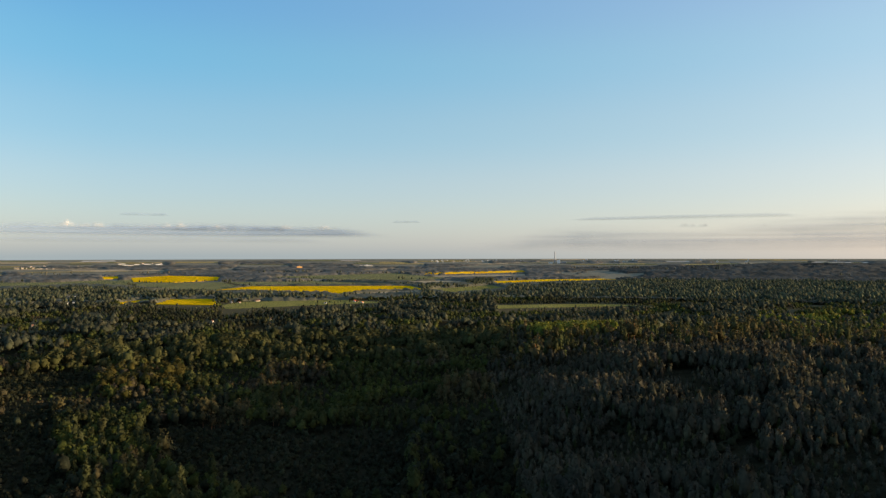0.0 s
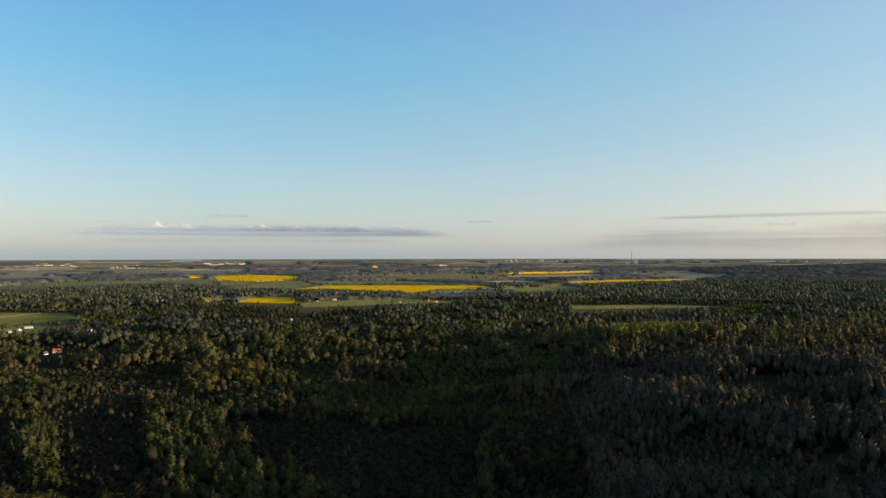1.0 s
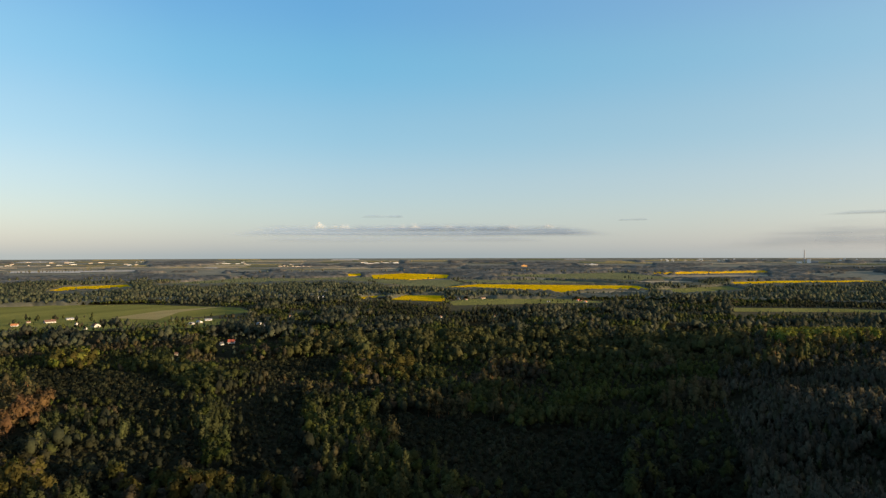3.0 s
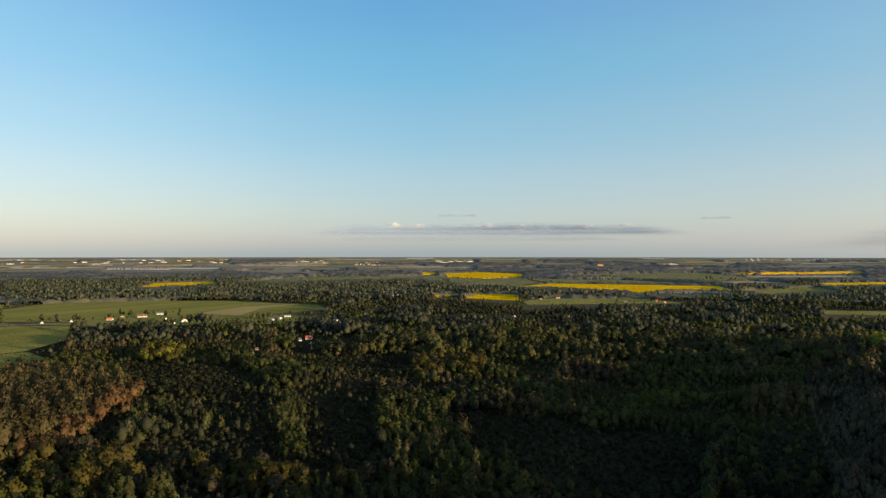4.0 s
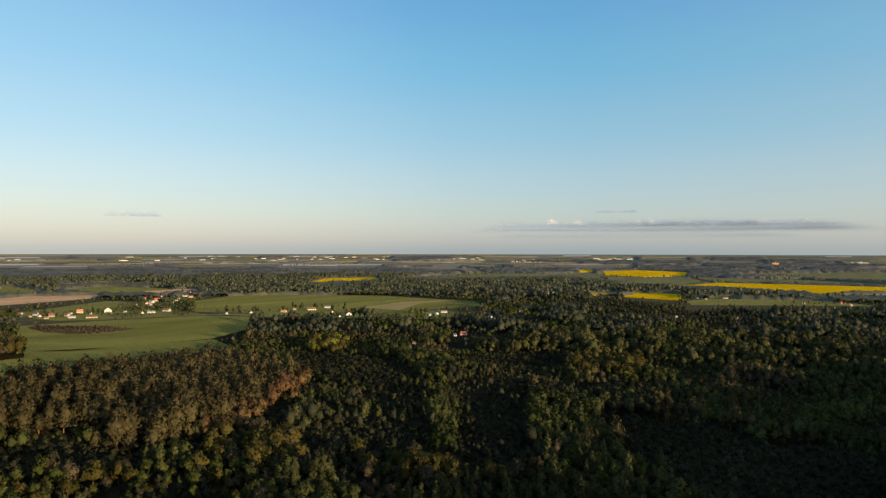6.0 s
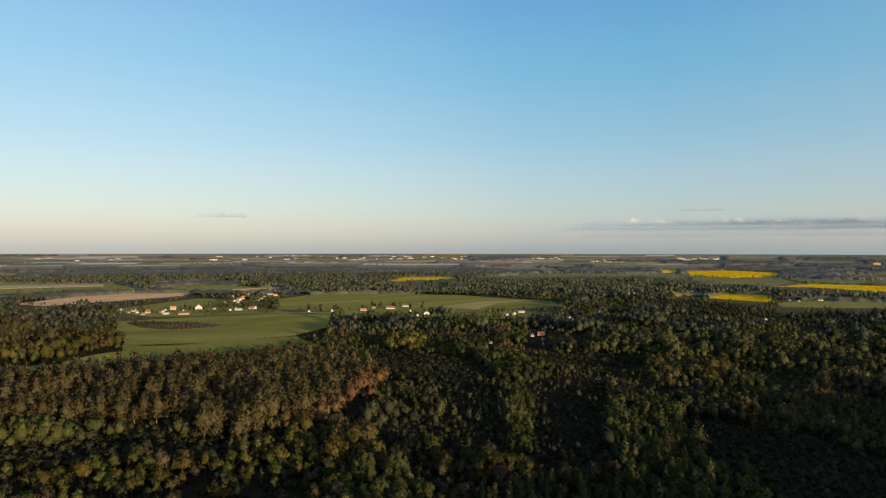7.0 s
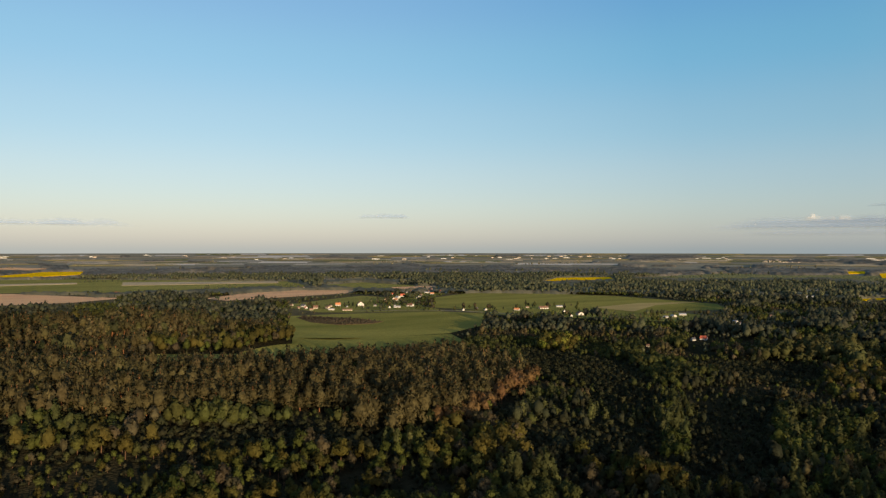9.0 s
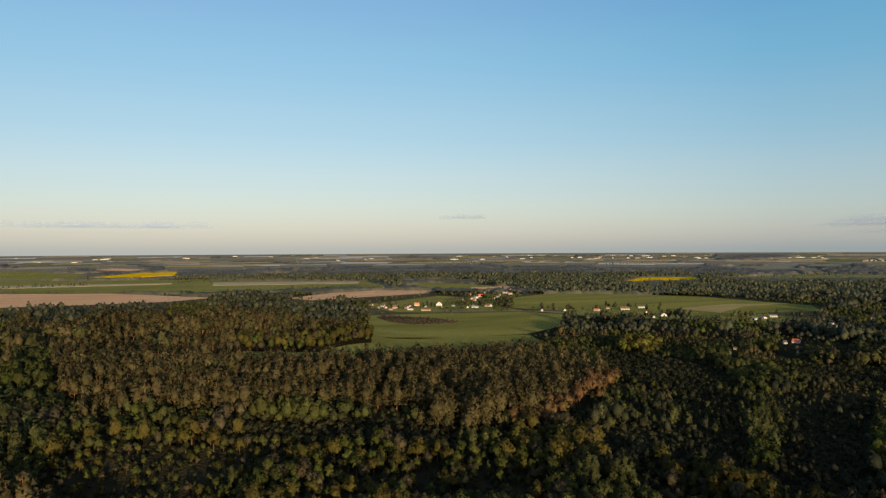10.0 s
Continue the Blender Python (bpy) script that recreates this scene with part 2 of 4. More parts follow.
# narrow strips of rape, stubble and grain side by side
for k, (mat, name, label, up) in enumerate((
        (M_RAPE, "rape_field", "narrow strip of yellow flowering rape", 0.9), (M_CROP_DULL, "crop_field", "narrow green strip between strips of rape", 0.25),
        (M_RAPE, "rape_field", "narrow strip of yellow flowering rape", 0.9), (M_BEIGE, "stubble_field", "narrow pale strip between strips of rape", 0.25),
        (M_RAPE, "rape_field", "narrow strip of yellow flowering rape", 0.9), (M_CROP_DULL, "crop_field", "narrow green strip between strips of rape", 0.25),
        (M_RAPE, "rape_field", "narrow strip of yellow flowering rape", 0.9))):
    lo, hi = k / 7, (k + 0.96) / 7
    field(name, [(-175 + 85 * f + 30 * (k % 2) * e, 2986 - 159 * f) for e, f in ((1, lo), (1, hi))] + [(365 - 7 * f, 3194 - 175 * f) for f in (hi, lo)], mat, label, up=up)
for poly in (
    [(-53, 2717), (335, 2832), (320, 2699), (-26, 2622)],
    [(-109, 2268), (11, 2344), (101, 2214), (-83, 2086)],
    [(-185, 1586), (-47, 1715), (-57, 1583), (-218, 1458)],
):
    field("stubble_field", poly, M_BEIGE, "pale beige stubble field between crops")
for poly in (
    [(-669, 2623), (-204, 2985), (12, 2529), (-118, 2267), (-453, 2488)],
    [(-695, 2229), (-421, 2316), (-73, 2045), (-536, 1949)],
    [(-932, 2110), (-714, 2233), (-552, 1920), (-568, 1731), (-763, 1795)],
    [(-1452, 1649), (-1461, 2151), (-1237, 2182), (-1138, 2350), (-1005, 2213), (-1145, 1877), (-1278, 1649)],
    [(-1130, 2107), (-1026, 2552), (-790, 2278), (-839, 1911)],
):
    field("crop_field", poly, M_CROP_DULL, "dull grey-green field of young grain")
for poly in (
    [(-382, 1196), (-370, 1287), (-201, 1345), (-96, 1262), (-218, 1196), (-346, 1111)],
    [(89, 1188), (88, 1110), (347, 1170), (264, 1222)],
    [(-48, 1743), (140, 2001), (166, 1764), (20, 1559)],
    [(-2446, -497), (-2311, -89), (-2212, 224), (-1775, 686), (-1486, 647), (-1493, 459), (-1444, 234), (-1577, 53), (-1787, -362)],
    [(-3278, -668), (-3010, -174), (-2761, -3), (-2457, -2), (-2349, -91), (-2515, -512)],
    [(-1018, 395), (-1067, 468), (-1141, 589), (-1073, 610), (-1007, 521), (-924, 389)],
    [(-1529, 666), (-1622, 832), (-1396, 866), (-1266, 731), (-1320, 679)],
):
    field("crop_field", poly, M_CROP, "fresh green field of young grain")
field("meadow", [(-549, 226), (-655, 258), (-838, 335), (-825, 412), (-788, 531), (-728, 563), (-612, 468), (-575, 400), (-575, 311)],
      M_MEADOW, "sunlit green meadow beside the village")
field("meadow", [(-1027, 676), (-1099, 802), (-1010, 913), (-869, 979), (-659, 963), (-592, 894), (-632, 750), (-715, 738), (-736, 608), (-845, 559)],
      M_MEADOW, "wide green meadow behind the houses")
STRIP = [(-387, 92), (-376, 155), (-431, 239), (-465, 328), (-500, 372), (-570, 400), (-580, 311), (-555, 226), (-497, 203), (-466, 150), (-471, 100), (-446, 62), (-424, 62)]
field("meadow", STRIP, M_MEADOW, "shaded grass strip between two woods", up=0.35, keep_clear=False, step=16)
SEDGE = [(-811, 334), (-806, 354), (-772, 379), (-712, 398), (-695, 375), (-700, 335), (-745, 322)]
field("village_green", [(-1010, 380), (-1020, 480), (-1075, 600), (-1245, 760), (-1215, 830), (-1120, 770), (-1010, 650), (-880, 560), (-790, 545), (-842, 420), (-870, 385)],
      M_MEADOW, "grass and gardens between the village houses", up=0.14, keep_clear=False)
field("village_green", [(-800, 556), (-745, 612), (-718, 735), (-635, 748), (-600, 790), (-535, 790), (-520, 690), (-640, 606), (-720, 566)],
      M_MEADOW, "grass plots round the houses along the meadow", up=0.12, keep_clear=False)
field("sedge_strip", SEDGE, M_BOG, "strip of brown sedge in the meadow", up=0.7, step=12, rough=6)
field("dry_grass_strip", [(-718, 753), (-740, 876), (-701, 980), (-698, 865), (-642, 751)], M_PALE, "pale dry grass strip across the meadow", up=0.45, keep_clear=False)
for poly in (
    [(-1224, 326), (-1337, 441), (-1372, 548), (-1309, 663), (-1225, 613), (-1179, 451), (-1152, 344)],
    [(-1737, -352), (-1655, -152), (-1552, 52), (-1305, 212), (-1242, 129), (-1233, 2), (-1238, -112), (-1273, -257)],
    [(-3089, 15), (-3214, 100), (-3057, 225), (-2928, 151)],
    [(-1367, 774), (-1374, 900), (-1266, 845), (-1245, 719)],
):
    field("ploughed_field", poly, M_SOIL, "bare pinkish-brown ploughed field")

def sector(az0, az1, d0, d1):
    """A field's outline between two bearings (degrees leftwards from +y) and two distances."""
    return [(-math.sin(radians(a)) * d, math.cos(radians(a)) * d) for a, d in ((az0, d0), (az0, d1), (az1, d1 - 50), (az1, d0 + 20))]


for az0, az1, d0, d1 in ((81, 69.5, 1790, 1960), (97, 84, 1900, 2040), (66, 59, 1930, 2040)):
    field("stubble_field", sector(az0, az1, d0, d1), M_BEIGE, "long pale strip of stubble beyond the green fields", up=0.7)
# the patchwork of far fields towards the horizon
pick = random.Random(5)
for k in range(190):
    az = radians(pick.uniform(24, 97) if k < 155 else pick.uniform(-34, 30))
    d = pick.uniform(3300, 4750) if k < 155 else pick.uniform(4000, 4700)
    half, deep = pick.uniform(30, 210) / d, pick.uniform(16, 95)
    mat, name, label = pick.choice([
        (M_BEIGE, "stubble_field", "far pale stubble field near the horizon"), (M_BEIGE, "stubble_field", "far pale stubble field near the horizon"),
        (M_PALE, "grass_field", "far dry grass field near the horizon"), (M_CROP_DULL, "crop_field", "far dull green field near the horizon"),
        (M_PALE, "grass_field", "far dry grass field near the horizon"), (M_CHALK, "pale_field", "far almost white field near the horizon")])
    skew = pick.uniform(-30, 30)
    shape = [[(-math.sin(az + q * half) * (d + w), math.cos(az + q * half) * (d + w)) for q, w in
              ((-1, near - deep - skew), (1, near - deep + skew), (0.8, deep + skew), (-0.9, deep - skew))] for near in (0, -170)]
    field(name, shape[0], mat, label, up=0.55, keep_clear=False)
    OPEN.append(shape[1])

# ---------------------------------------------------------------- houses
HOUSE_PLACES = []
def part(name, bm, mat, parent, label=""):
    me = bpy.data.meshes.new(name)
    bm.normal_update()
    bm.to_mesh(me)
    bm.free()
    me.materials.append(mat)
    ob = new(name, me)
    ob.parent = parent
    return tagged(ob, label)


def box(x0, y0, z0, x1, y1, z1, bevel=0.0):
    bm = bmesh.new()
    bmesh.ops.create_cube(bm, size=1)
    for v in bm.verts:
        v.co = Vector(((x0 + x1) / 2 + v.co.x * (x1 - x0), (y0 + y1) / 2 + v.co.y * (y1 - y0), (z0 + z1) / 2 + v.co.z * (z1 - z0)))
    if bevel:
        bmesh.ops.bevel(bm, geom=bm.edges[:], offset=bevel, segments=1, affect="EDGES")
    return bm


M_WHITE = mottled("white_plaster", (0.44, 0.41, 0.37), (0.60, 0.57, 0.52), 0.7, 0.85, 0.05)
M_CREAM = mottled("cream_plaster", (0.34, 0.28, 0.21), (0.48, 0.41, 0.32), 0.7, 0.85, 0.05)
M_BRICK = mottled("red_brick", (0.30, 0.11, 0.07), (0.42, 0.17, 0.11), 1.5, 0.9, 0.1)
M_TILE_RED = mottled("red_roof_tiles", (0.40, 0.09, 0.05), (0.52, 0.14, 0.08), 1.2, 0.8, 0.3)
M_TILE_ORANGE = mottled("orange_roof_tiles", (0.46, 0.17, 0.07), (0.58, 0.24, 0.11), 1.2, 0.8, 0.3)
M_TILE_BROWN = mottled("brown_roof_tiles", (0.13, 0.075, 0.05), (0.21, 0.12, 0.085), 1.2, 0.8, 0.3)
M_TILE_DARK = mottled("dark_grey_roof", (0.045, 0.045, 0.05), (0.08, 0.08, 0.085), 1.2, 0.7, 0.3)
M_SHEET = mottled("pale_sheet_metal", (0.20, 0.20, 0.205), (0.30, 0.30, 0.305), 0.4, 0.6, 0.1)
M_GLASS, _n, _l, _b = material("window_glass", 0.08)
_b.inputs["Base Color"].default_value = (0.02, 0.025, 0.03, 1)
_b.inputs["Specular IOR Level"].default_value = 0.5
M_WOOD = mottled("door_wood", (0.10, 0.06, 0.035), (0.17, 0.10, 0.06), 2.0)

HOUSE_KINDS = [   # wall, roof, wall height, ridge height, label
    (M_CREAM, M_TILE_BROWN, 3.4, 7.4, "cream house with a weathered brown tiled roof"),
    (M_WHITE, M_TILE_RED, 3.6, 8.2, "white house with a steep red tiled roof"),
    (M_WHITE, M_SHEET, 3.8, 6.6, "white house with a pale grey roof"),
    (M_CREAM, M_TILE_BROWN, 3.8, 6.8, "long farm barn with a brown roof"),
    (M_WHITE, M_TILE_BROWN, 4.4, 9.2, "tall gabled white house with a brown roof"),
    (M_WHITE, M_TILE_DARK, 3.4, 7.6, "white gabled house with a dark roof"),
    (M_WHITE, M_TILE_ORANGE, 3.4, 7.6, "white house with a bright orange tiled roof"),
    (M_SHEET, M_SHEET, 6.5, 7.4, "pale sheet-metal farm hall with a low roof"),
    (M_CREAM, M_TILE_BROWN, 15.0, 16.5, "warm-lit apartment block on the skyline"),
]
PROTO = {}


def build_house(kind):
    """A gabled house 12 m long (x) and 9 m wide (y), on the origin."""
    wall_m, roof_m, wh, rh, label = HOUSE_KINDS[kind]
    house = new("house" if kind not in (3, 7, 8) else {3: "barn", 7: "farm_hall", 8: "apartment_block"}[kind])
    bm = bmesh.new()
    prof = [(-4.5, -1.0), (4.5, -1.0), (4.5, wh), (0, rh - 0.15), (-4.5, wh)]
    ends = [[bm.verts.new((sx * 6.0, y, z)) for y, z in prof] for sx in (-1, 1)]
    bm.faces.new(ends[0][::-1])
    bm.faces.new(ends[1])
    for i in range(5):
        bm.faces.new((ends[0][i], ends[0][(i + 1) % 5], ends[1][(i + 1) % 5], ends[1][i]))
    bmesh.ops.recalc_face_normals(bm, faces=bm.faces[:])
    part("wall", bm, wall_m, house)
    roof = None
    for sy in (-1, 1):
        bm = bmesh.new()
        over, thick = 0.55, 0.28
        ye, ze = 4.5 + over, wh - over * (rh - wh) / 4.5
        sec = [(0, rh), (sy * ye, ze), (sy * ye, ze + thick), (0, rh + thick)]
        e2 = [[bm.verts.new((sx * 6.45, y, z)) for y, z in sec] for sx in (-1, 1)]
        bm.faces.new(e2[0]), bm.faces.new(e2[1][::-1])
        for i in range(4):
            bm.faces.new((e2[0][i], e2[0][(i + 1) % 4], e2[1][(i + 1) % 4], e2[1][i]))
        bmesh.ops.recalc_face_normals(bm, faces=bm.faces[:])
        roof = part("roof", bm, roof_m, house)
    if kind not in (3, 7):
        part("chimney", box(1.6, -1.1, rh - 1.4, 2.3, -0.4, rh + 1.0, 0.04), M_BRICK, roof)
    storeys = [1.0] if kind != 8 else [1.0, 4.0, 7.0, 10.0]
    for z in storeys:
        for sy in (-1, 1):
            for x in (-3.9, 0.4, 3.7):
                part("window", box(x - 0.6, sy * 4.5 - 0.04, z, x + 0.6, sy * 4.5 + 0.04, z + 1.3), M_GLASS, house)
    for sx in (-1, 1):
        for y in ((-1.8, 1.8) if kind != 7 else (0,)):
            part("window", box(sx * 6 - 0.04, y - 0.55, 1.0, sx * 6 + 0.04, y + 0.55, 2.3), M_GLASS, house)
        if rh - wh > 3.2:
            part("window", box(sx * 6 - 0.04, -0.5, wh + 0.4, sx * 6 + 0.04, 0.5, wh + 1.6), M_GLASS, house)
    part("door", box(-2.3, -4.55, 0.0, -1.3, -4.44, 2.05, 0.02), M_WOOD, house)
    return tagged(house, label, "house" if kind not in (3, 7) else "barn")


def place_house(x, y, length, width, heading, kind, group):
    if kind == 7:
        length, width = length * 0.62, width * 0.62
    m = pose(x, y, land_at(x, y) + 0.05, 0, 0, heading) @ Matrix.Diagonal((0.82 * length / 12, 0.82 * width / 9, 0.66 * (0.75 + 0.25 * width / 9), 1))
    if kind in PROTO:
        ob = copy_thing(PROTO[kind], m)
    else:
        ob = PROTO[kind] = build_house(kind)
        ob.matrix_basis = m
    ob["group"] = group
    HOUSE_PLACES.append((x, y, max(length, width)))


VILLAGE_WEST = [
    (-993, 396, 10, 8, 20, 0), (-943, 387, 9, 7, 75, 0), (-935, 395, 8, 7, 10, 1), (-906, 391, 12, 6, 80, 0),
    (-944, 437, 12, 9, 15, 0), (-891, 415, 16, 7, 70, 2), (-871, 430, 34, 11, 68, 3), (-940, 485, 14, 11, -20, 4),
    (-919, 499, 11, 8, 60, 5), (-1445, 561, 13, 9, 60, 3), (-1433, 576, 22, 9, 65, 3), (-1426, 592, 14, 12, -20, 0),
    (-1411, 613, 12, 8, 50, 3), (-1452, 222, 18, 12, 50, 1), (-1426, 194, 12, 8, 60, 5),
]
VILLAGE_CORE = [
    (-882, 503, 9, 8, -20, 5), (-879, 514, 19, 9, 65, 2), (-886, 541, 11, 9, 30, 4), (-1032, 595, 13, 9, -25, 1),
    (-1004, 583, 13, 9, 40, 6), (-1137, 652, 10, 9, 60, 1), (-1170, 703, 13, 10, -20, 2), (-1208, 737, 11, 9, 30, 0),
    (-1058, 663, 14, 9, 60, 5), (-1147, 735, 20, 9, 65, 2), (-1221, 793, 15, 11, -15, 1), (-1112, 724, 14, 9, 65, 6),
    (-1164, 778, 11, 9, 20, 1),
]
MEADOW_HOUSES = [
    (-786, 567, 12, 9, -15, 5), (-791, 594, 9, 8, 40, 5), (-771, 595, 13, 9, -20, 5), (-747, 632, 14, 10, 30, 6),
    (-768, 669, 12, 6, 65, 3), (-743, 678, 16, 8, 65, 4), (-754, 719, 18, 9, 65, 2), (-692, 670, 9, 8, -20, 5),
    (-637, 630, 9, 8, -20, 5), (-648, 656, 11, 9, -20, 4), (-559, 716, 12, 8, 65, 2), (-564, 737, 15, 10, -25, 2),
    (-571, 764, 17, 9, 50, 2), (-398, 492, 7, 5, 20, 3),
]
NORTH_HOUSES = [
    (-347, 1299, 38, 14, 75, 3), (-386, 1271, 16, 10, 80, 5), (-366, 1252, 12, 9, 60, 3), (-161, 1281, 15, 11, 50, 1),
    (-145, 1247, 11, 9, 70, 6), (-83, 1290, 16, 10, 60, 5), (-75, 1312, 17, 9, 75, 2), (-49, 1220, 12, 8, 60, 5),
    (-209, 1238, 8, 6, 40, 2), (-644, 1204, 40, 20, 55, 7), (-753, 1415, 32, 14, 85, 7), (-681, 1178, 26, 12, 80, 7),
    (-712, 1205, 18, 10, 60, 5), (-296, 893, 11, 7, 80, 3),
]
MID_HOUSES = [
    (-230, 931, 8, 6, 60, 3), (-451, 838, 6, 5, 40, 0), (-495, 840, 6, 5, 40, 0), (-402, 575, 12, 10, 25, 1),
    (-403, 561, 9, 7, 70, 5), (-478, 739, 12, 9, -20, 2), (-463, 724, 10, 8, 50, 5),
    (-37, 2046, 42, 16, 85, 7),
]
VILLAGE_SHEDS = [
    (-962, 402, 7, 5, 40, 5), (-926, 406, 8, 6, 70, 0), (-915, 420, 7, 5, 15, 3), (-955, 455, 9, 7, 60, 6), (-925, 455, 7, 5, 20, 5),
    (-902, 470, 8, 6, -20, 0), (-1020, 572, 8, 6, 70, 3), (-1048, 612, 9, 7, 10, 2), (-1080, 640, 9, 7, 60, 1), (-1096, 690, 8, 6, 30, 0),
    (-1030, 640, 7, 5, 65, 5), (-1180, 760, 9, 7, 70, 6), (-1135, 770, 8, 6, 20, 5), (-1190, 720, 8, 6, 60, 3), (-905, 525, 7, 5, 70, 5),
]
for rows, group in ((VILLAGE_SHEDS, "small houses and sheds in the village"), (VILLAGE_WEST, "houses at the west end of the village"), (VILLAGE_CORE, "houses in the village"),
                    (MEADOW_HOUSES, "houses along the meadow"), (NORTH_HOUSES, "farmsteads by the rape fields"),
                    (MID_HOUSES, "houses among the trees")):
    for row in rows:
        place_house(*row, group)

field("country_road", [(-855, 432), (-816, 519), (-775, 556), (-717, 580), (-690, 590), (-688, 594), (-718, 586), (-778, 561), (-820, 523), (-860, 436)],
      M_ROAD, "narrow sandy road along the houses", up=0.5, rough=0.8, step=40)

# ---------------------------------------------------------------- trees
rng = np.random.default_rng(11)


def unit(v):
    return v / np.maximum(np.linalg.norm(v, axis=1), 1e-6)[:, None]


def leaf_tris(lobes, count, size, seed, needles):
    """Leaf sprays over the outside of a crown's lobes: corners and the direction in which the crown bulges there."""
    g = np.random.default_rng(seed)
    lobes = np.asarray(lobes, float)           # cx cy cz rx ry rz
    area = lobes[:, 3] * (lobes[:, 5] + (0.3 * lobes[:, 3] if needles else 0))
    lb = lobes[g.choice(len(lobes), count, p=area / area.sum())]
    d = unit(g.normal(size=(count, 3)))
    d[:, 2] = np.where(d[:, 2] < -0.3, -d[:, 2], d[:, 2])
    c = lb[:, :3] + d * lb[:, 3:] * g.uniform(0.74, 1.10, (count, 1))
    s = (0.78 if needles else 1.0) * size * g.uniform(0.6, 1.4, (count, 1))
    if needles:
        n = unit(d * (1, 1, 0.5) + g.normal(size=(count, 3)) * 0.35)
        up = (0, 0, 1.0) + g.normal(size=(count, 3)) * 0.55
        axis = unit(up - n * (n * up).sum(1)[:, None])
        side = np.cross(n, axis)
        corner = [axis * 1.25, side * 0.8 - axis * 0.6, -side * 0.8 - axis * 0.6]
    else:
        n = unit(d + g.normal(size=(count, 3)) * 0.45)
        u = unit(np.cross(n, g.normal(size=(count, 3))))
        w = np.cross(n, u)
        corner = [u, -0.5 * u + 0.87 * w, -0.5 * u - 0.87 * w]
    v = np.stack([c + s * k * g.uniform(0.7, 1.3, (count, 1)) for k in corner], 1).reshape(-1, 3)
    out = unit(0.55 * d + bulge(c, lobes) + g.normal(size=(count, 3)) * 0.22)
    return v, np.repeat(out, 3, axis=0)


def bulge(p, lobes):
    """Outward direction of the whole crown at the points p."""
    lobes = np.asarray(lobes, float)
    low, high = (lobes[:, :3] - lobes[:, 3:]).min(0), (lobes[:, :3] + lobes[:, 3:]).max(0)
    return unit((p - (low + high) / 2 + (0, 0, 0.12) * (high - low)) / ((high - low) / 2) ** 1.3)


def octa(split):
    """An octahedron's vertices and triangles, each face cut in four if split."""
    v = [Vector(p) for p in ((1, 0, 0), (0, 1, 0), (-1, 0, 0), (0, -1, 0), (0, 0, 1), (0, 0, -1))]
    t = [(0, 1, 4), (1, 2, 4), (2, 3, 4), (3, 0, 4), (1, 0, 5), (2, 1, 5), (3, 2, 5), (0, 3, 5)]
    if split:
        mid, out = {}, []
        for f in t:
            m = []
            for i in range(3):
                key = tuple(sorted((f[i], f[(i + 1) % 3])))
                if key not in mid:
                    mid[key] = len(v)
                    v.append((v[key[0]] + v[key[1]]).normalized())
                m.append(mid[key])
            out += [(f[0], m[0], m[2]), (m[0], f[1], m[1]), (m[2], m[1], f[2]), tuple(m)]
        t = out
    return np.array(v), np.array(t)


def cores(lobes, shrink, seed, split=False):
    """The dense body of the crown: a lumpy solid in each lobe."""
    g = np.random.default_rng(seed)
    o, t = octa(split)
    vs, ts = [], []
    for k, l in enumerate(lobes):
        a = g.uniform(0, 1.5)
        rot = np.array([(math.cos(a), -math.sin(a), 0), (math.sin(a), math.cos(a), 0), (0, 0, 1)])
        vs.append(np.array(l[:3]) + (o @ rot.T) * np.array(l[3:]) * shrink * g.uniform(0.7, 1.25, (len(o), 1)))
        ts.append(t + len(o) * k)
    return np.concatenate(vs), np.concatenate(ts)


def stick(p, q, r0, r1, sides):
    """A tapered limb from p to q."""
    p, q = np.asarray(p, float), np.asarray(q, float)
    d = (q - p) / np.linalg.norm(q - p)
    u = np.cross(d, (0.3, 0.9, 0.2))
    u /= np.linalg.norm(u)
    w = np.cross(d, u)
    a = np.arange(sides) * 2 * np.pi / sides
    ring = np.cos(a)[:, None] * u + np.sin(a)[:, None] * w
    v = np.concatenate([p + ring * r0, q + ring * r1])
    i = np.arange(sides)
    return v, np.stack([i, (i + 1) % sides, (i + 1) % sides + sides, i + sides], 1)


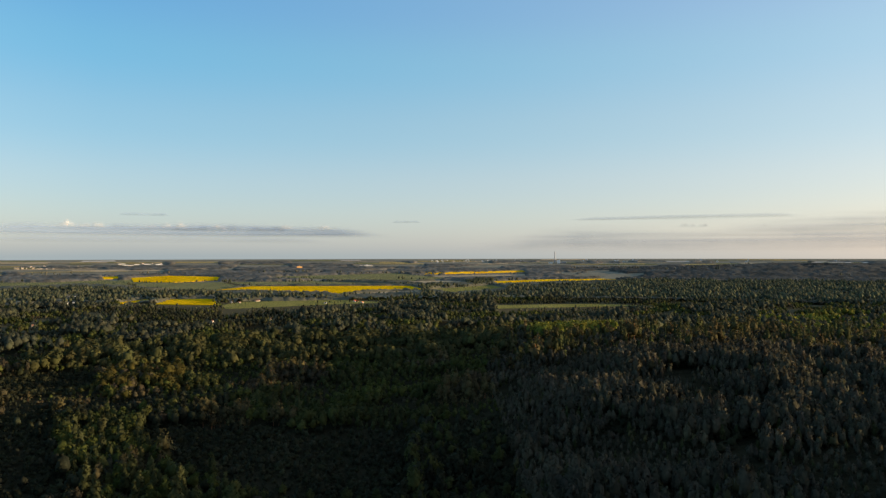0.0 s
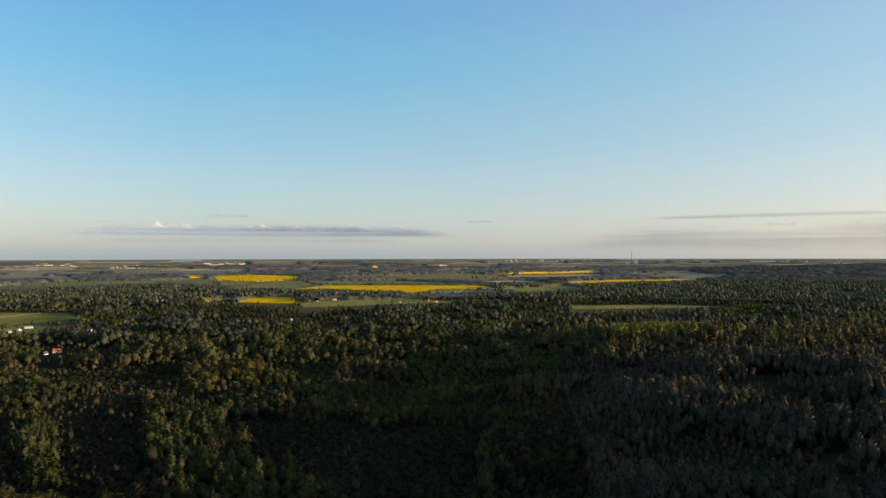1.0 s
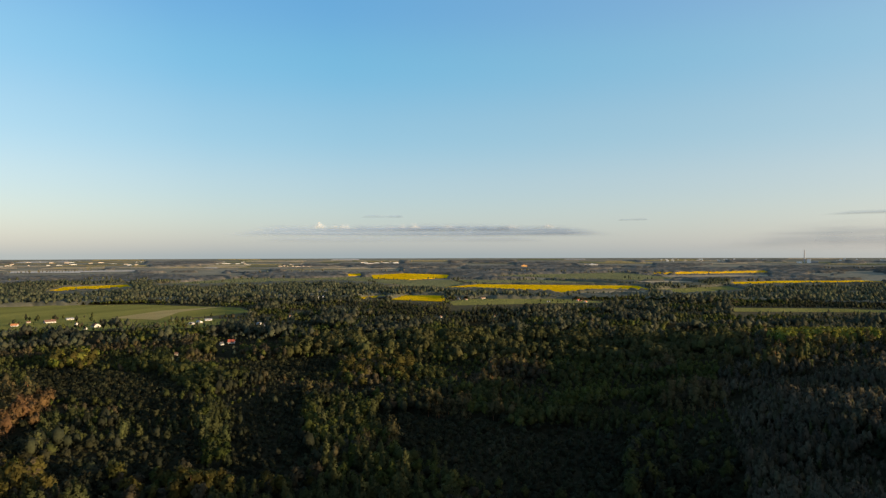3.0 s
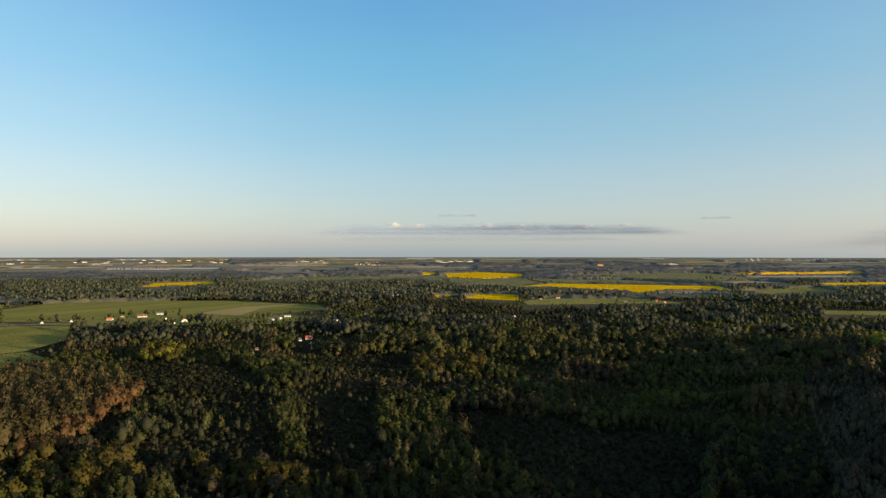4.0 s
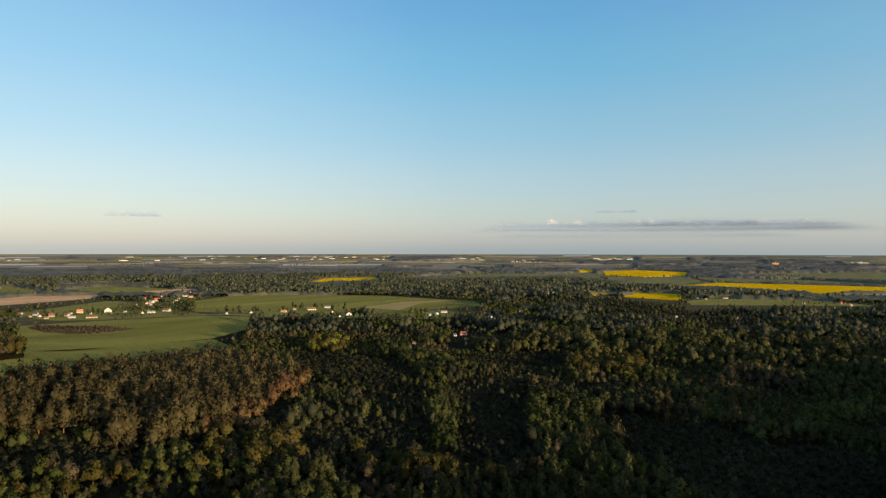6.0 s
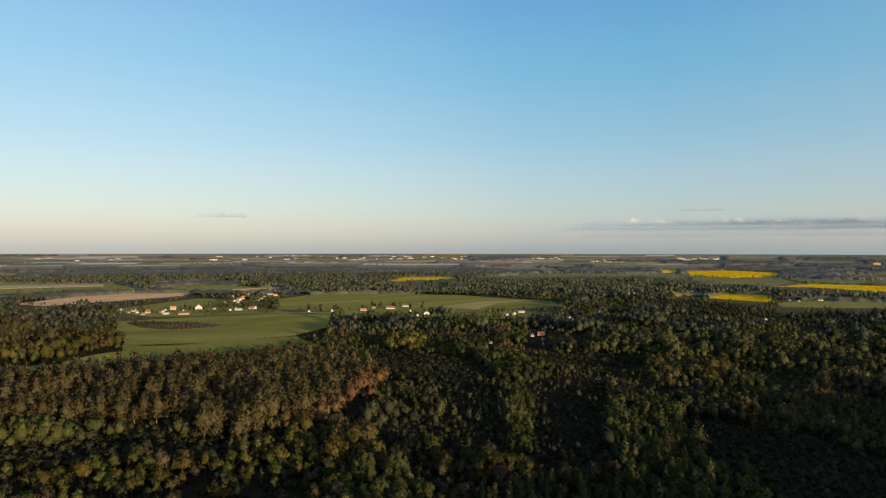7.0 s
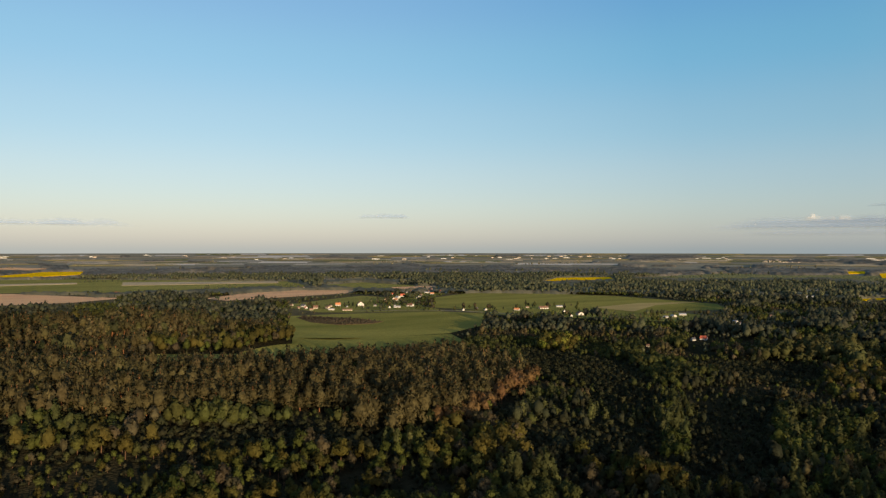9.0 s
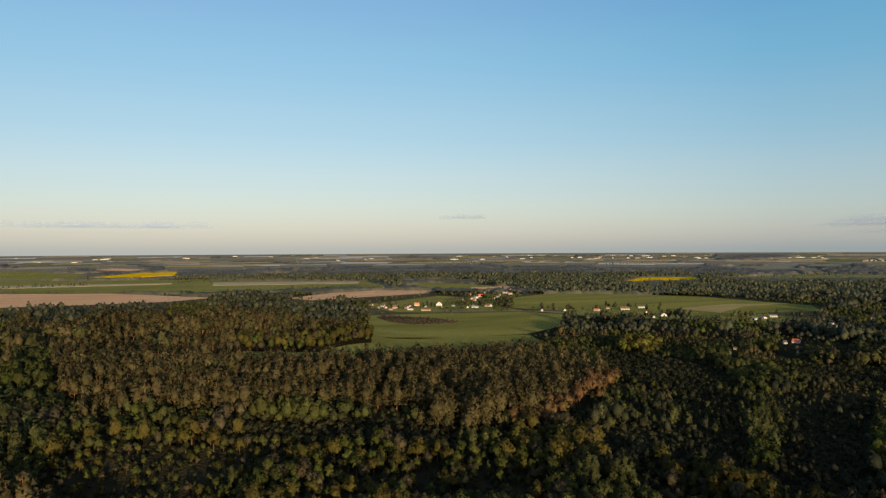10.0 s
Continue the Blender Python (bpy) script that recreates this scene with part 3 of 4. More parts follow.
def lobes_of(kind, seed):
    g = np.random.default_rng(seed)
    out = []
    if kind == "pine":
        h, z, k = 14.0, 3.4, 0
        wide, blunt = g.uniform(2.9, 3.5), g.uniform(0.5, 0.8)
        while z < h - 0.3:
            f = (z - 3.4) / (h - 3.4)
            r = (wide * (1 - f) ** blunt + 0.35) * g.uniform(0.8, 1.15)
            a, off = k * 2.4 + g.uniform(-0.5, 0.5), 0.3 * r
            out.append((math.cos(a) * off, math.sin(a) * off, z + g.uniform(-0.2, 0.2), r, r * g.uniform(0.8, 1.1), 0.8))
            z += 1.15
            k += 1
    elif kind == "round":
        out.append((0, 0, 6.2, 2.9, 2.9, 3.6))
        for k in range(8):
            a, r = k * 0.82 + g.uniform(-0.4, 0.4), g.uniform(1.2, 2.1)
            z = g.uniform(3.0, 8.9)
            off = g.uniform(1.8, 2.6) - 0.14 * abs(z - 5.5)
            out.append((math.cos(a) * off, math.sin(a) * off, z, r, r, r * g.uniform(0.9, 1.25)))
        out.append((g.uniform(-0.9, 0.9), g.uniform(-0.9, 0.9), 9.6, 1.6, 1.6, 1.7))
    elif kind == "slim":
        for k in range(6):
            f = k / 5
            r = (1.75 * (1 - f) ** 0.6 + 0.45) * g.uniform(0.85, 1.15) * (0.75 if k == 0 else 1.0)
            out.append((g.uniform(-0.5, 0.5), g.uniform(-0.5, 0.5), 2.8 + 7.6 * f, r, r, 1.5))
    elif kind == "spruce":
        for k in range(5):
            f = k / 4
            r = (2.3 * (1 - f) ** 0.7 + 0.5) * g.uniform(0.85, 1.15)
            out.append((g.uniform(-0.7, 0.7), g.uniform(-0.7, 0.7), 2.4 + 6.4 * f, r, r, 1.6))
    elif kind == "shrub":
        for k in range(4):
            a, r = k * 1.6 + g.uniform(-0.4, 0.4), g.uniform(0.9, 1.5)
            out.append((math.cos(a) * 0.9, math.sin(a) * 0.9, g.uniform(1.3, 3.0), r, r, r * 1.1))
    return out


def tree_template(kind, leaves, size, seed, sides, limbs):
    """Foliage (vertices, triangles, outward directions) and wood (vertices, quads) of one tree."""
    lobes = lobes_of(kind, seed)
    needles = kind == "pine"
    lv, ln = leaf_tris(lobes, leaves, size, seed + 1, needles)
    la = np.asarray(lobes)
    low, high = (la[:, :3] - la[:, 3:]).min(0), (la[:, :3] + la[:, 3:]).max(0)
    whole = [tuple((low + high) / 2) + tuple((high - low) / 2)]
    if leaves >= 150 and not needles:
        cv, ct = cores(lobes, 0.82, seed + 2)
    else:
        far = leaves < 30
        cv, ct = cores(whole, (0.56 if needles else 0.70) + 0.2 * far, seed + 2, not far)
        if kind in ("pine", "slim"):
            f = (cv[:, 2:3] - low[2]) / (high[2] - low[2])
            cv[:, :2] *= 1.15 - 0.8 * f
    cn = unit(0.3 * (cv - cv.mean(0)) + bulge(cv, lobes))
    lt = np.arange(len(lv)).reshape(-1, 3)
    fv, ft, fn = np.concatenate([lv, cv]), np.concatenate([lt, ct + len(lv)]), np.concatenate([ln, cn])
    g = np.random.default_rng(seed + 3)
    top = max(l[2] for l in lobes)
    r0 = {"pine": 0.24, "round": 0.26, "slim": 0.14, "spruce": 0.16, "shrub": 0.10}[kind]
    wv, wq = stick((0, 0, -0.6), (g.uniform(-0.3, 0.3), g.uniform(-0.3, 0.3), top), r0, r0 * 0.25, sides)
    for l in lobes[:limbs]:
        base = (0, 0, max(0.8, l[2] - 1.6))
        v, q = stick(base, (l[0] * 1.3, l[1] * 1.3, l[2]), r0 * 0.4, r0 * 0.12, 4)
        wq = np.concatenate([wq, q + len(wv)])
        wv = np.concatenate([wv, v])
    return fv, ft, fn, wv, wq


# colours of the kinds of tree, each a dark and a light one
PALETTE = {
    "pine": ((0.056, 0.047, 0.022), (0.102, 0.084, 0.038)),
    "round": ((0.038, 0.043, 0.016), (0.074, 0.077, 0.024)),
    "fresh": ((0.044, 0.053, 0.014), (0.085, 0.091, 0.023)),
    "slim": ((0.040, 0.045, 0.019), (0.074, 0.077, 0.030)),
    "brown": ((0.050, 0.042, 0.026), (0.090, 0.071, 0.040)),
    "bare": ((0.052, 0.047, 0.032), (0.096, 0.084, 0.055)),
    # copper, lime and gold: the trees' own hue with evening sunlight added
    "copper": ((0.104, 0.063, 0.030), (0.158, 0.092, 0.042)),
    "lime": ((0.110, 0.115, 0.020), (0.180, 0.175, 0.033)),
    # two dark colours that put the hollows' shade into the leaves
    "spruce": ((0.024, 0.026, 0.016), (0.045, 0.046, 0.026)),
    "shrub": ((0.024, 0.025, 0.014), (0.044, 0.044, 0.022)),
    # dusk, far, haze and flat are greyed or paled to imitate aerial haze
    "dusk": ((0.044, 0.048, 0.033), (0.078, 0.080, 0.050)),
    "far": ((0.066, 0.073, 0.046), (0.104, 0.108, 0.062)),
    "oak": ((0.042, 0.045, 0.020), (0.082, 0.079, 0.030)),
    "gold": ((0.050, 0.044, 0.013), (0.090, 0.075, 0.020)),
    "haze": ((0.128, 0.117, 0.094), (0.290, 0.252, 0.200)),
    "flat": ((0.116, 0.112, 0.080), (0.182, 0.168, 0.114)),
    "sedge": ((0.060, 0.048, 0.033), (0.105, 0.082, 0.053)),
}
SIZE = {"bare": 0.42, "pine": 1.02, "round": 0.64, "fresh": 0.60, "brown": 0.64, "slim": 0.85, "shrub": 0.95, "oak": 1.0, "copper": 0.82, "gold": 0.80, "spruce": 0.7, "lime": 0.8}
SHAPE = {"dusk": "round", "bare": "round", "pine": "pine", "round": "round", "fresh": "round", "slim": "slim", "brown": "round", "shrub": "shrub", "oak": "round", "far": "round", "haze": "round", "sedge": "shrub", "copper": "round", "lime": "round", "spruce": "spruce", "flat": "round", "gold": "round"}


def wood_of_trees(name, label, kind, xy, leaves, size, limbs, scale=1.0, flat=1.0, variants=5, spread=0.2, trunks=True):
    """Trees past counting: all of one kind, in one mesh."""
    if len(xy) == 0:
        return
    n = len(xy)
    g = np.random.default_rng(len(name) * 7 + n)
    lo, hi = (np.array(c) for c in PALETTE[kind])
    blot = np.array([noise.noise(Vector((x * 0.02, y * 0.02, 3.0))) for x, y in xy])
    f = np.clip(0.5 + 0.8 * blot + g.normal(size=n) * 0.22, 0, 1)[:, None]
    col = (lo * (1 - f) + hi * f) * g.uniform(0.84, 1.16, (n, 1)) * g.uniform(0.95, 1.05, (n, 3))
    sc = scale * SIZE.get(kind, 1.0) * np.clip(g.normal(1.0, spread * (0.6 if kind == "pine" else 1.0), n), 0.55, 1.55) * lower(xy[:, 0], xy[:, 1])
    sc = np.minimum(sc, scale * SIZE.get(kind, 1.0) * 1.5)
    tall = sc * g.uniform(0.85, 1.15, n) * flat * (0.84 if kind == "pine" else 1.0)
    turn = g.uniform(0, 2 * np.pi, n)
    zz = land(xy[:, 0], xy[:, 1])
    which = g.integers(0, variants, n)
    V, Q, T, N, C, base = [], [], [], [], [], 0
    for k in range(variants):
        sel = np.nonzero(which == k)[0]
        m = len(sel)
        if not m:
            continue
        fv, ft, fn, wv, wq = tree_template(SHAPE[kind], leaves, size, 100 * k + len(name), 3 if not limbs else 5, limbs)
        if not trunks:
            wv, wq = wv[:0], wq[:0]
        tv = np.concatenate([fv, wv])
        tn = np.concatenate([fn, unit(wv * (1, 1, 0) + 1e-4)])
        nv = len(tv)
        c, s = np.cos(turn[sel])[:, None], np.sin(turn[sel])[:, None]
        x = (tv[None, :, 0] * c - tv[None, :, 1] * s) * sc[sel][:, None] + xy[sel, 0][:, None]
        y = (tv[None, :, 0] * s + tv[None, :, 1] * c) * sc[sel][:, None] + xy[sel, 1][:, None]
        z = tv[None, :, 2] * tall[sel][:, None] + zz[sel][:, None]
        V.append(np.stack([x, y, z], -1).reshape(-1, 3))
        N.append(np.stack([tn[None, :, 0] * c - tn[None, :, 1] * s, tn[None, :, 0] * s + tn[None, :, 1] * c, np.repeat(tn[None, :, 2], m, 0)], -1).reshape(-1, 3))
        off = base + np.arange(m)[:, None, None] * nv
        Q.append((wq[None] + len(fv) + off).reshape(-1, 4))
        T.append((ft[None] + off).reshape(-1, 3))
        C.append(np.repeat(col[sel], nv, axis=0))
        base += m * nv
    quads = np.concatenate(Q)
    me = bulk_mesh(name, np.concatenate(V), quads, np.concatenate(T), [M_LEAF, M_BARK_PINE if kind == "pine" else M_BARK],
                   np.ones(len(quads), int), None, np.concatenate(C), np.concatenate(N))
    return tagged(new(name, me), label, "woodland", kind="stuff")


# stands of trees on the plan
PINES = [(-328, 295), (-291, 252), (-265, 215), (-257, 185), (-259, 165), (-276, 151), (-286, 133), (-290, 93), (-299, 59), (-323, 24), (-343, -7), (-452, -11), (-420, 48), (-384, 90), (-372, 154), (-428, 238), (-462, 326), (-364, 323)]
HILL_WOOD = [(-495, 205), (-681, 274), (-782, 306), (-899, 300), (-1044, 231), (-1074, 161), (-1090, 26), (-1132, -67), (-455, -40), (-440, 42), (-472, 96), (-468, 150)]
HILL_FOOT = [(-497, 98), (-494, 150), (-545, 215), (-626, 228), (-600, 262), (-500, 212), (-465, 150), (-470, 94)]
BROWN_EDGE = [(-337, 303), (-330, 310), (-288, 259), (-257, 216), (-244, 187), (-249, 174), (-264, 203), (-296, 245)]
CANOPY = [(-209, 641), (-170, 748), (-93, 811), (-10, 836), (70, 811), (46, 515), (-5, 546), (-82, 557), (-164, 533)]
CANOPY_WEST = [(-318, 530), (-285, 625), (-236, 682), (-179, 523), (-222, 451), (-248, 432)]
GOLDEN_EDGE = [(-473, 446), (-489, 482), (-458, 470), (-398, 399), (-400, 377), (-427, 389)]
LOW_WOODS = [(-651, 341), (-595, 495), (-581, 612), (-526, 697), (-428, 571), (-439, 433), (-507, 397), (-594, 440)]
SHRUBS = [(-288, -5), (-266, 87), (-237, 152), (-235, 195), (-150, 136), (-227, -3)]
YOUNG = [(-275, 285), (-244, 327), (-180, 314), (-140, 246), (-197, 212)]
GAPS = [
    [(-444, 386), (-343, 404), (-269, 348), (-306, 303), (-358, 319)],
    [(-149, 351), (-82, 357), (-52, 287), (-78, 264), (-111, 282)],
    [(-293, 264), (-247, 199), (-243, 150), (-271, 127), (-276, 90), (-287, 57), (-269, 54), (-252, 87), (-241, 114), (-229, 142), (-228, 169), (-228, 189), (-268, 250)],
    [(-317, 335), (-256, 337), (-223, 295), (-235, 278), (-267, 283)],
    [(-238, 245), (-200, 265), (-165, 221), (-197, 206)],
    [(-211, 292), (-180, 313), (-125, 223), (-146, 212)],
    [(-240, 377), (-214, 380), (-133, 238), (-151, 238)],
    [(-58, 320), (-17, 321), (-12, 235), (-43, 236)],
    [(-238, 203), (-227, 221), (-193, 196), (-201, 177)],
    [(-219, 147), (-215, 155), (-179, 127), (-183, 121)],
    [(-324, 459), (-278, 505), (-208, 501), (-236, 429), (-290, 406)],
]

# groves shown sunlit by brighter-coloured kinds of tree
GREEN_GROVES = [
    [(-245, 147), (-243, 157), (-223, 159), (-199, 141), (-214, 129)],
    [(-194, 257), (-188, 268), (-165, 236), (-171, 227)],
    [(-195, 347), (-168, 389), (-120, 289), (-143, 263)],
    [(-131, 250), (-110, 280), (-82, 264), (-74, 232), (-115, 221)],
    [(-116, 404), (-75, 410), (-67, 369), (-105, 365)],
    [(-310, 16), (-313, 35), (-283, 35), (-285, 17)],
]
GOLD_GROVES = [
    [(-237, 168), (-243, 195), (-215, 199), (-185, 170), (-208, 153)],
    [(-184, 199), (-175, 220), (-147, 219), (-132, 197), (-167, 183)],
    [(-138, 221), (-124, 238), (-112, 217), (-127, 208)],
    [(-231, 131), (-233, 142), (-195, 123), (-195, 112)],
    [(-251, 504), (-197, 535), (-160, 435), (-202, 412)],
]
# shaded spots, deepened by darker-coloured trees and shrubs
VOIDS = [
    [(-235, 337), (-214, 373), (-143, 254), (-162, 241)],
    [(-243, 227), (-195, 252), (-178, 231), (-209, 197)],
    [(-102, 314), (-50, 352), (-11, 317), (-34, 253), (-75, 241)],
]


def lower(x, y):
    """Trees are shorter in the hollows."""
    near = np.hypot(x, y) < 720
    out = np.ones(len(x))
    out[near] = np.clip(0.92 + 1.5 * blotch(x[near], y[near], 44, 14.0), 0.5, 1.45)
    out[inside(x, y, PINES)] = 1.0
    out[inside(x, y, BROWN_EDGE)] = 1.0
    for g in GAPS:
        out[inside(x, y, g)] = 0.75
    out[inside(x, y, LOW_WOODS)] = 0.72
    for g in VOIDS:
        out[inside(x, y, g)] = 0.62
    for g in GREEN_GROVES + GOLD_GROVES:
        out[inside(x, y, g)] = 1.1
    out[~near] = np.clip(0.95 + 0.9 * blotch(x[~near], y[~near], 55, 14.0), 0.55, 1.4)
    for hx, hy, hl in HOUSE_PLACES:
        east, north = x - hx, y - hy
        out[(east > -6) & (east < 75) & (np.abs(north + 0.14 * east) < hl)] = 0.4
    out[inside(x, y, [(80, 680), (183, 751), (142, 574), (78, 551)])] = 1.5
    return out


def scatter(r0, r1, step, left=99.0, right=-37.0):
    """Jittered grid points in a ring sector, degrees counted leftwards from +y."""
    k = np.arange(-r1, r1 + step, step)
    x, y = np.meshgrid(k, k)
    x = x + (np.arange(len(k)) % 2)[:, None] * step * 0.5
    x, y = x.ravel(), y.ravel()
    r, az = np.hypot(x, y), np.degrees(np.arctan2(-x, y))
    keep = (r > r0) & (r < r1) & (az < left) & (az > right)
    x, y = x[keep], y[keep]
    return x + rng.uniform(-0.42, 0.42, len(x)) * step, y + rng.uniform(-0.42, 0.42, len(x)) * step


def clear_of(x, y, reach=(1.0, 1.03, 1.06, 1.09, 1.12, 1.15), plots=110):
    ok = np.ones(len(x), bool)
    # woods stop well short of a field, on the lookout's side too
    ok &= ~inside(x, y, STRIP)
    for poly in OPEN:
        p = np.asarray(poly, float)
        near = np.hypot(x, y) > np.hypot(p[:, 0], p[:, 1]).min() * 0.8
        for k in reach:
            ok[near] &= ~(inside(x[near] * k, y[near] * k, poly) & ((k == 1.0) | (np.hypot(x[near], y[near]) > 620)))
    for hx, hy, hl in HOUSE_PLACES:
        ok &= np.hypot(x - hx, y - hy) > hl * 0.6 + 3.0
        # the plot in front of a house, towards the valley, is open
        d = math.hypot(hx, hy)
        ux, uy = hx / d, hy / d
        along = (x - hx) * ux + (y - hy) * uy
        across = (x - hx) * -uy + (y - hy) * ux
        ok &= ~((along < 0) & (along > -(plots if d > 600 else 26)) & (np.abs(across) < hl * 0.6))
    return ok


def blotch(x, y, s, z):
    return np.array([noise.noise(Vector((a / s, b / s, z))) for a, b in zip(x, y)])


def choose(x, y):
    """The kind of tree at each place nearer than 700 m; 0 for none."""
    n = len(x)
    u, v = rng.uniform(size=n), rng.uniform(size=n)
    b1, b2 = blotch(x, y, 70, 1.0), blotch(x, y, 40, 9.0)
    out = np.where(b1 > 0.18, "slim", np.where(b1 < -0.22, "pine", "round")).astype(object)
    out[(b2 > 0.30) & (u < np.where(x < -150, 0.35, 0.75))] = "fresh"
    out[(b2 < -0.33) & (u < 0.6)] = "brown"
    out[(out == "slim") & (u > 0.85)] = "round"
    # darker kinds give the valley floor part of its shade
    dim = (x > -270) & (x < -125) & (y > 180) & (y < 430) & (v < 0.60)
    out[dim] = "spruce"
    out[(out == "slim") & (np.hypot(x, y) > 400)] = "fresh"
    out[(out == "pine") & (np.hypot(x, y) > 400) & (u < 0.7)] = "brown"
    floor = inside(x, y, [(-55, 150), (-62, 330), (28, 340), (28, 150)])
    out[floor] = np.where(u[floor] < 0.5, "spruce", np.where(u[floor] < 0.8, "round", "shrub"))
    right = x > 20 + 0.02 * y
    out[right & (np.hypot(x, y) < 430)] = 0
    right &= np.hypot(x, y) >= 430
    out[right] = np.where(u[right] < 0.10, "pine", np.where(u[right] < 0.88, "bare", "slim"))
    # brighter leaves take the place of sun on these patches
    p = inside(x, y, [(80, 680), (183, 751), (142, 574), (78, 551)]) | inside(x, y, [(426, 852), (598, 940), (418, 658), (370, 718)])
    out[p] = np.where(u[p] < 0.75, "lime", "fresh")
    p = inside(x, y, SHRUBS)
    out[p] = np.where(u[p] < 0.34, "fresh", np.where(u[p] < 0.50, "round", np.where(u[p] < 0.60, "shrub", np.where(u[p] < 0.88, "gold", "brown"))))
    p = inside(x, y, CANOPY) | inside(x, y, CANOPY_WEST)
    out[p] = np.where(u[p] < 0.8, "oak", "fresh")
    p = inside(x, y, GOLDEN_EDGE)
    out[p] = np.where(u[p] < 0.8, "gold", "lime")
    p = inside(x, y, YOUNG)
    out[p] = np.where(u[p] < 0.5, "slim", np.where(u[p] < 0.88, "spruce", "fresh"))
    p = inside(x, y, HILL_WOOD)
    out[p] = np.where(u[p] < 0.80, "pine", np.where(u[p] < 0.90, "oak", "brown"))
    top = p & (np.hypot(x, y) + 25 * b1 > 655)
    out[top] = np.where(u[top] < 0.60, "gold", np.where(u[top] < 0.85, "fresh", "round"))
    foot = inside(x, y, HILL_FOOT)
    out[foot] = np.where(u[foot] < 0.4, "fresh", np.where(u[foot] < 0.8, "gold", "brown"))
    p = inside(x, y, PINES)
    out[p] = np.where(u[p] < 0.93, "pine", "fresh")
    p = inside(x, y, BROWN_EDGE)
    out[p] = np.where(u[p] < 0.92, "copper", "fresh")
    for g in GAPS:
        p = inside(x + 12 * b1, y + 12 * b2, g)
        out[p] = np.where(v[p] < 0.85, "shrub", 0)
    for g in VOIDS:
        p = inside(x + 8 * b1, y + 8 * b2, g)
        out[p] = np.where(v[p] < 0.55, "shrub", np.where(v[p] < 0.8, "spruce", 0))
    for g in GREEN_GROVES:
        p = inside(x + 6 * b1, y + 6 * b2, g)
        out[p] = np.where(u[p] < 0.6, "fresh", np.where(u[p] < 0.8, "round", "slim"))
    for g in GOLD_GROVES:
        p = inside(x + 6 * b1, y + 6 * b2, g)
        out[p] = np.where(u[p] < 0.6, "gold", np.where(u[p] < 0.82, "brown", "fresh"))
    # wide crowns stand further apart
    wide = np.isin(out, ["round", "brown", "fresh"])
    out[wide & (v > 0.86)] = 0
    p = inside(x, y, HILL_WOOD)
    out[np.isin(out, ["oak", "gold"]) & (v > np.where(p, 0.9, 0.6))] = 0
    out[(out == "pine") & (v > 0.66)] = 0
    return out


NAMES = {
    "pine": ("pine_wood", "dense stand of brown-green pines in low evening sun"),
    "round": ("broadleaf_wood", "dense green broadleaf wood in young leaf"),
    "fresh": ("fresh_green_trees", "bright fresh-green broadleaf trees among the wood"),
    "slim": ("birch_wood", "stand of slim light-green birches"),
    "bare": ("half_bare_wood", "dense grey-brown wood just coming into leaf"),
    "brown": ("budding_trees", "reddish-brown trees still in bud"),
    "oak": ("oak_wood", "broad rounded ochre-green crowns of old trees"),
    "gold": ("golden_green_trees", "rounded crowns tinted golden-green for the evening sun"),
    "spruce": ("dark_young_wood", "dense young trees in the hollow, coloured dark as in shade"),
    "copper": ("copper_trees", "row of coppery-brown trees at the foot of the pines"),
    "lime": ("lime_green_trees", "lime-green young trees, brightened in colour as if sunlit"),
    "shrub": ("undergrowth", "low green shrubs between the trees"),
}

gx, gy = scatter(140, 700, 4.8)
ok = clear_of(gx, gy) & (np.hypot(gx, gy) > (66 - land(gx, gy)) / 0.37)
gx, gy = gx[ok], gy[ok]
kinds = choose(gx, gy)
gr = np.hypot(gx, gy)

# the trees that stand nearest to the lookout along the valley's edge are things of their own
single = np.zeros(len(gx), bool)
for names_, cx, cy, count in ((("pine",), -245, 120, 230), (("round", "fresh"), -150, 150, 230), (("brown",), -200, 140, 60), (("slim",), -120, 220, 80)):
    m = np.nonzero(np.isin(kinds, names_))[0]
    m = m[np.argsort(np.hypot(gx[m] - cx, gy[m] - cy))[:count]]
    single[m] = True

SINGLE_STOPS = {
    k: [(0.0, PALETTE[k][0]), (1.0, PALETTE[k][1])] for k in ("pine", "round", "fresh", "slim", "brown")
}
SINGLE_NAME = {
    "pine": ("pine_tree", "tall pine with a bare reddish trunk and brown-green crown", "pines at the edge of the stand"),
    "round": ("broadleaf_tree", "round-crowned broadleaf tree in dark green leaf", "broadleaf trees in the valley"),
    "fresh": ("young_leaf_tree", "broadleaf tree in bright fresh-green leaf", "bright green trees in the valley"),
    "slim": ("birch", "slim birch in light green leaf", "birches in the valley"),
    "brown": ("budding_tree", "reddish-brown tree still in bud", "budding trees in the valley"),
}


def single_tree(kind, seed):
    name, label, group = SINGLE_NAME[kind]
    fv, ft, fn, wv, wq = tree_template(SHAPE[kind], 300 if kind != "pine" else 360, 0.52 if kind != "pine" else 0.70, seed, 7, 5)
    tree = new(name)
    leaf = bpy.data.materials.get("leaves_" + kind) or leaf_material("leaves_" + kind, SINGLE_STOPS[kind])
    for nm, me in (("trunk", bulk_mesh("trunk", wv, wq, [], [M_BARK_PINE if kind == "pine" else M_BARK])),
                   ("crown", bulk_mesh("crown", fv, [], ft, [leaf], puff=fn))):
        ob = new(nm, me)
        ob.parent = tree
    return tagged(tree, label, "tree", group)


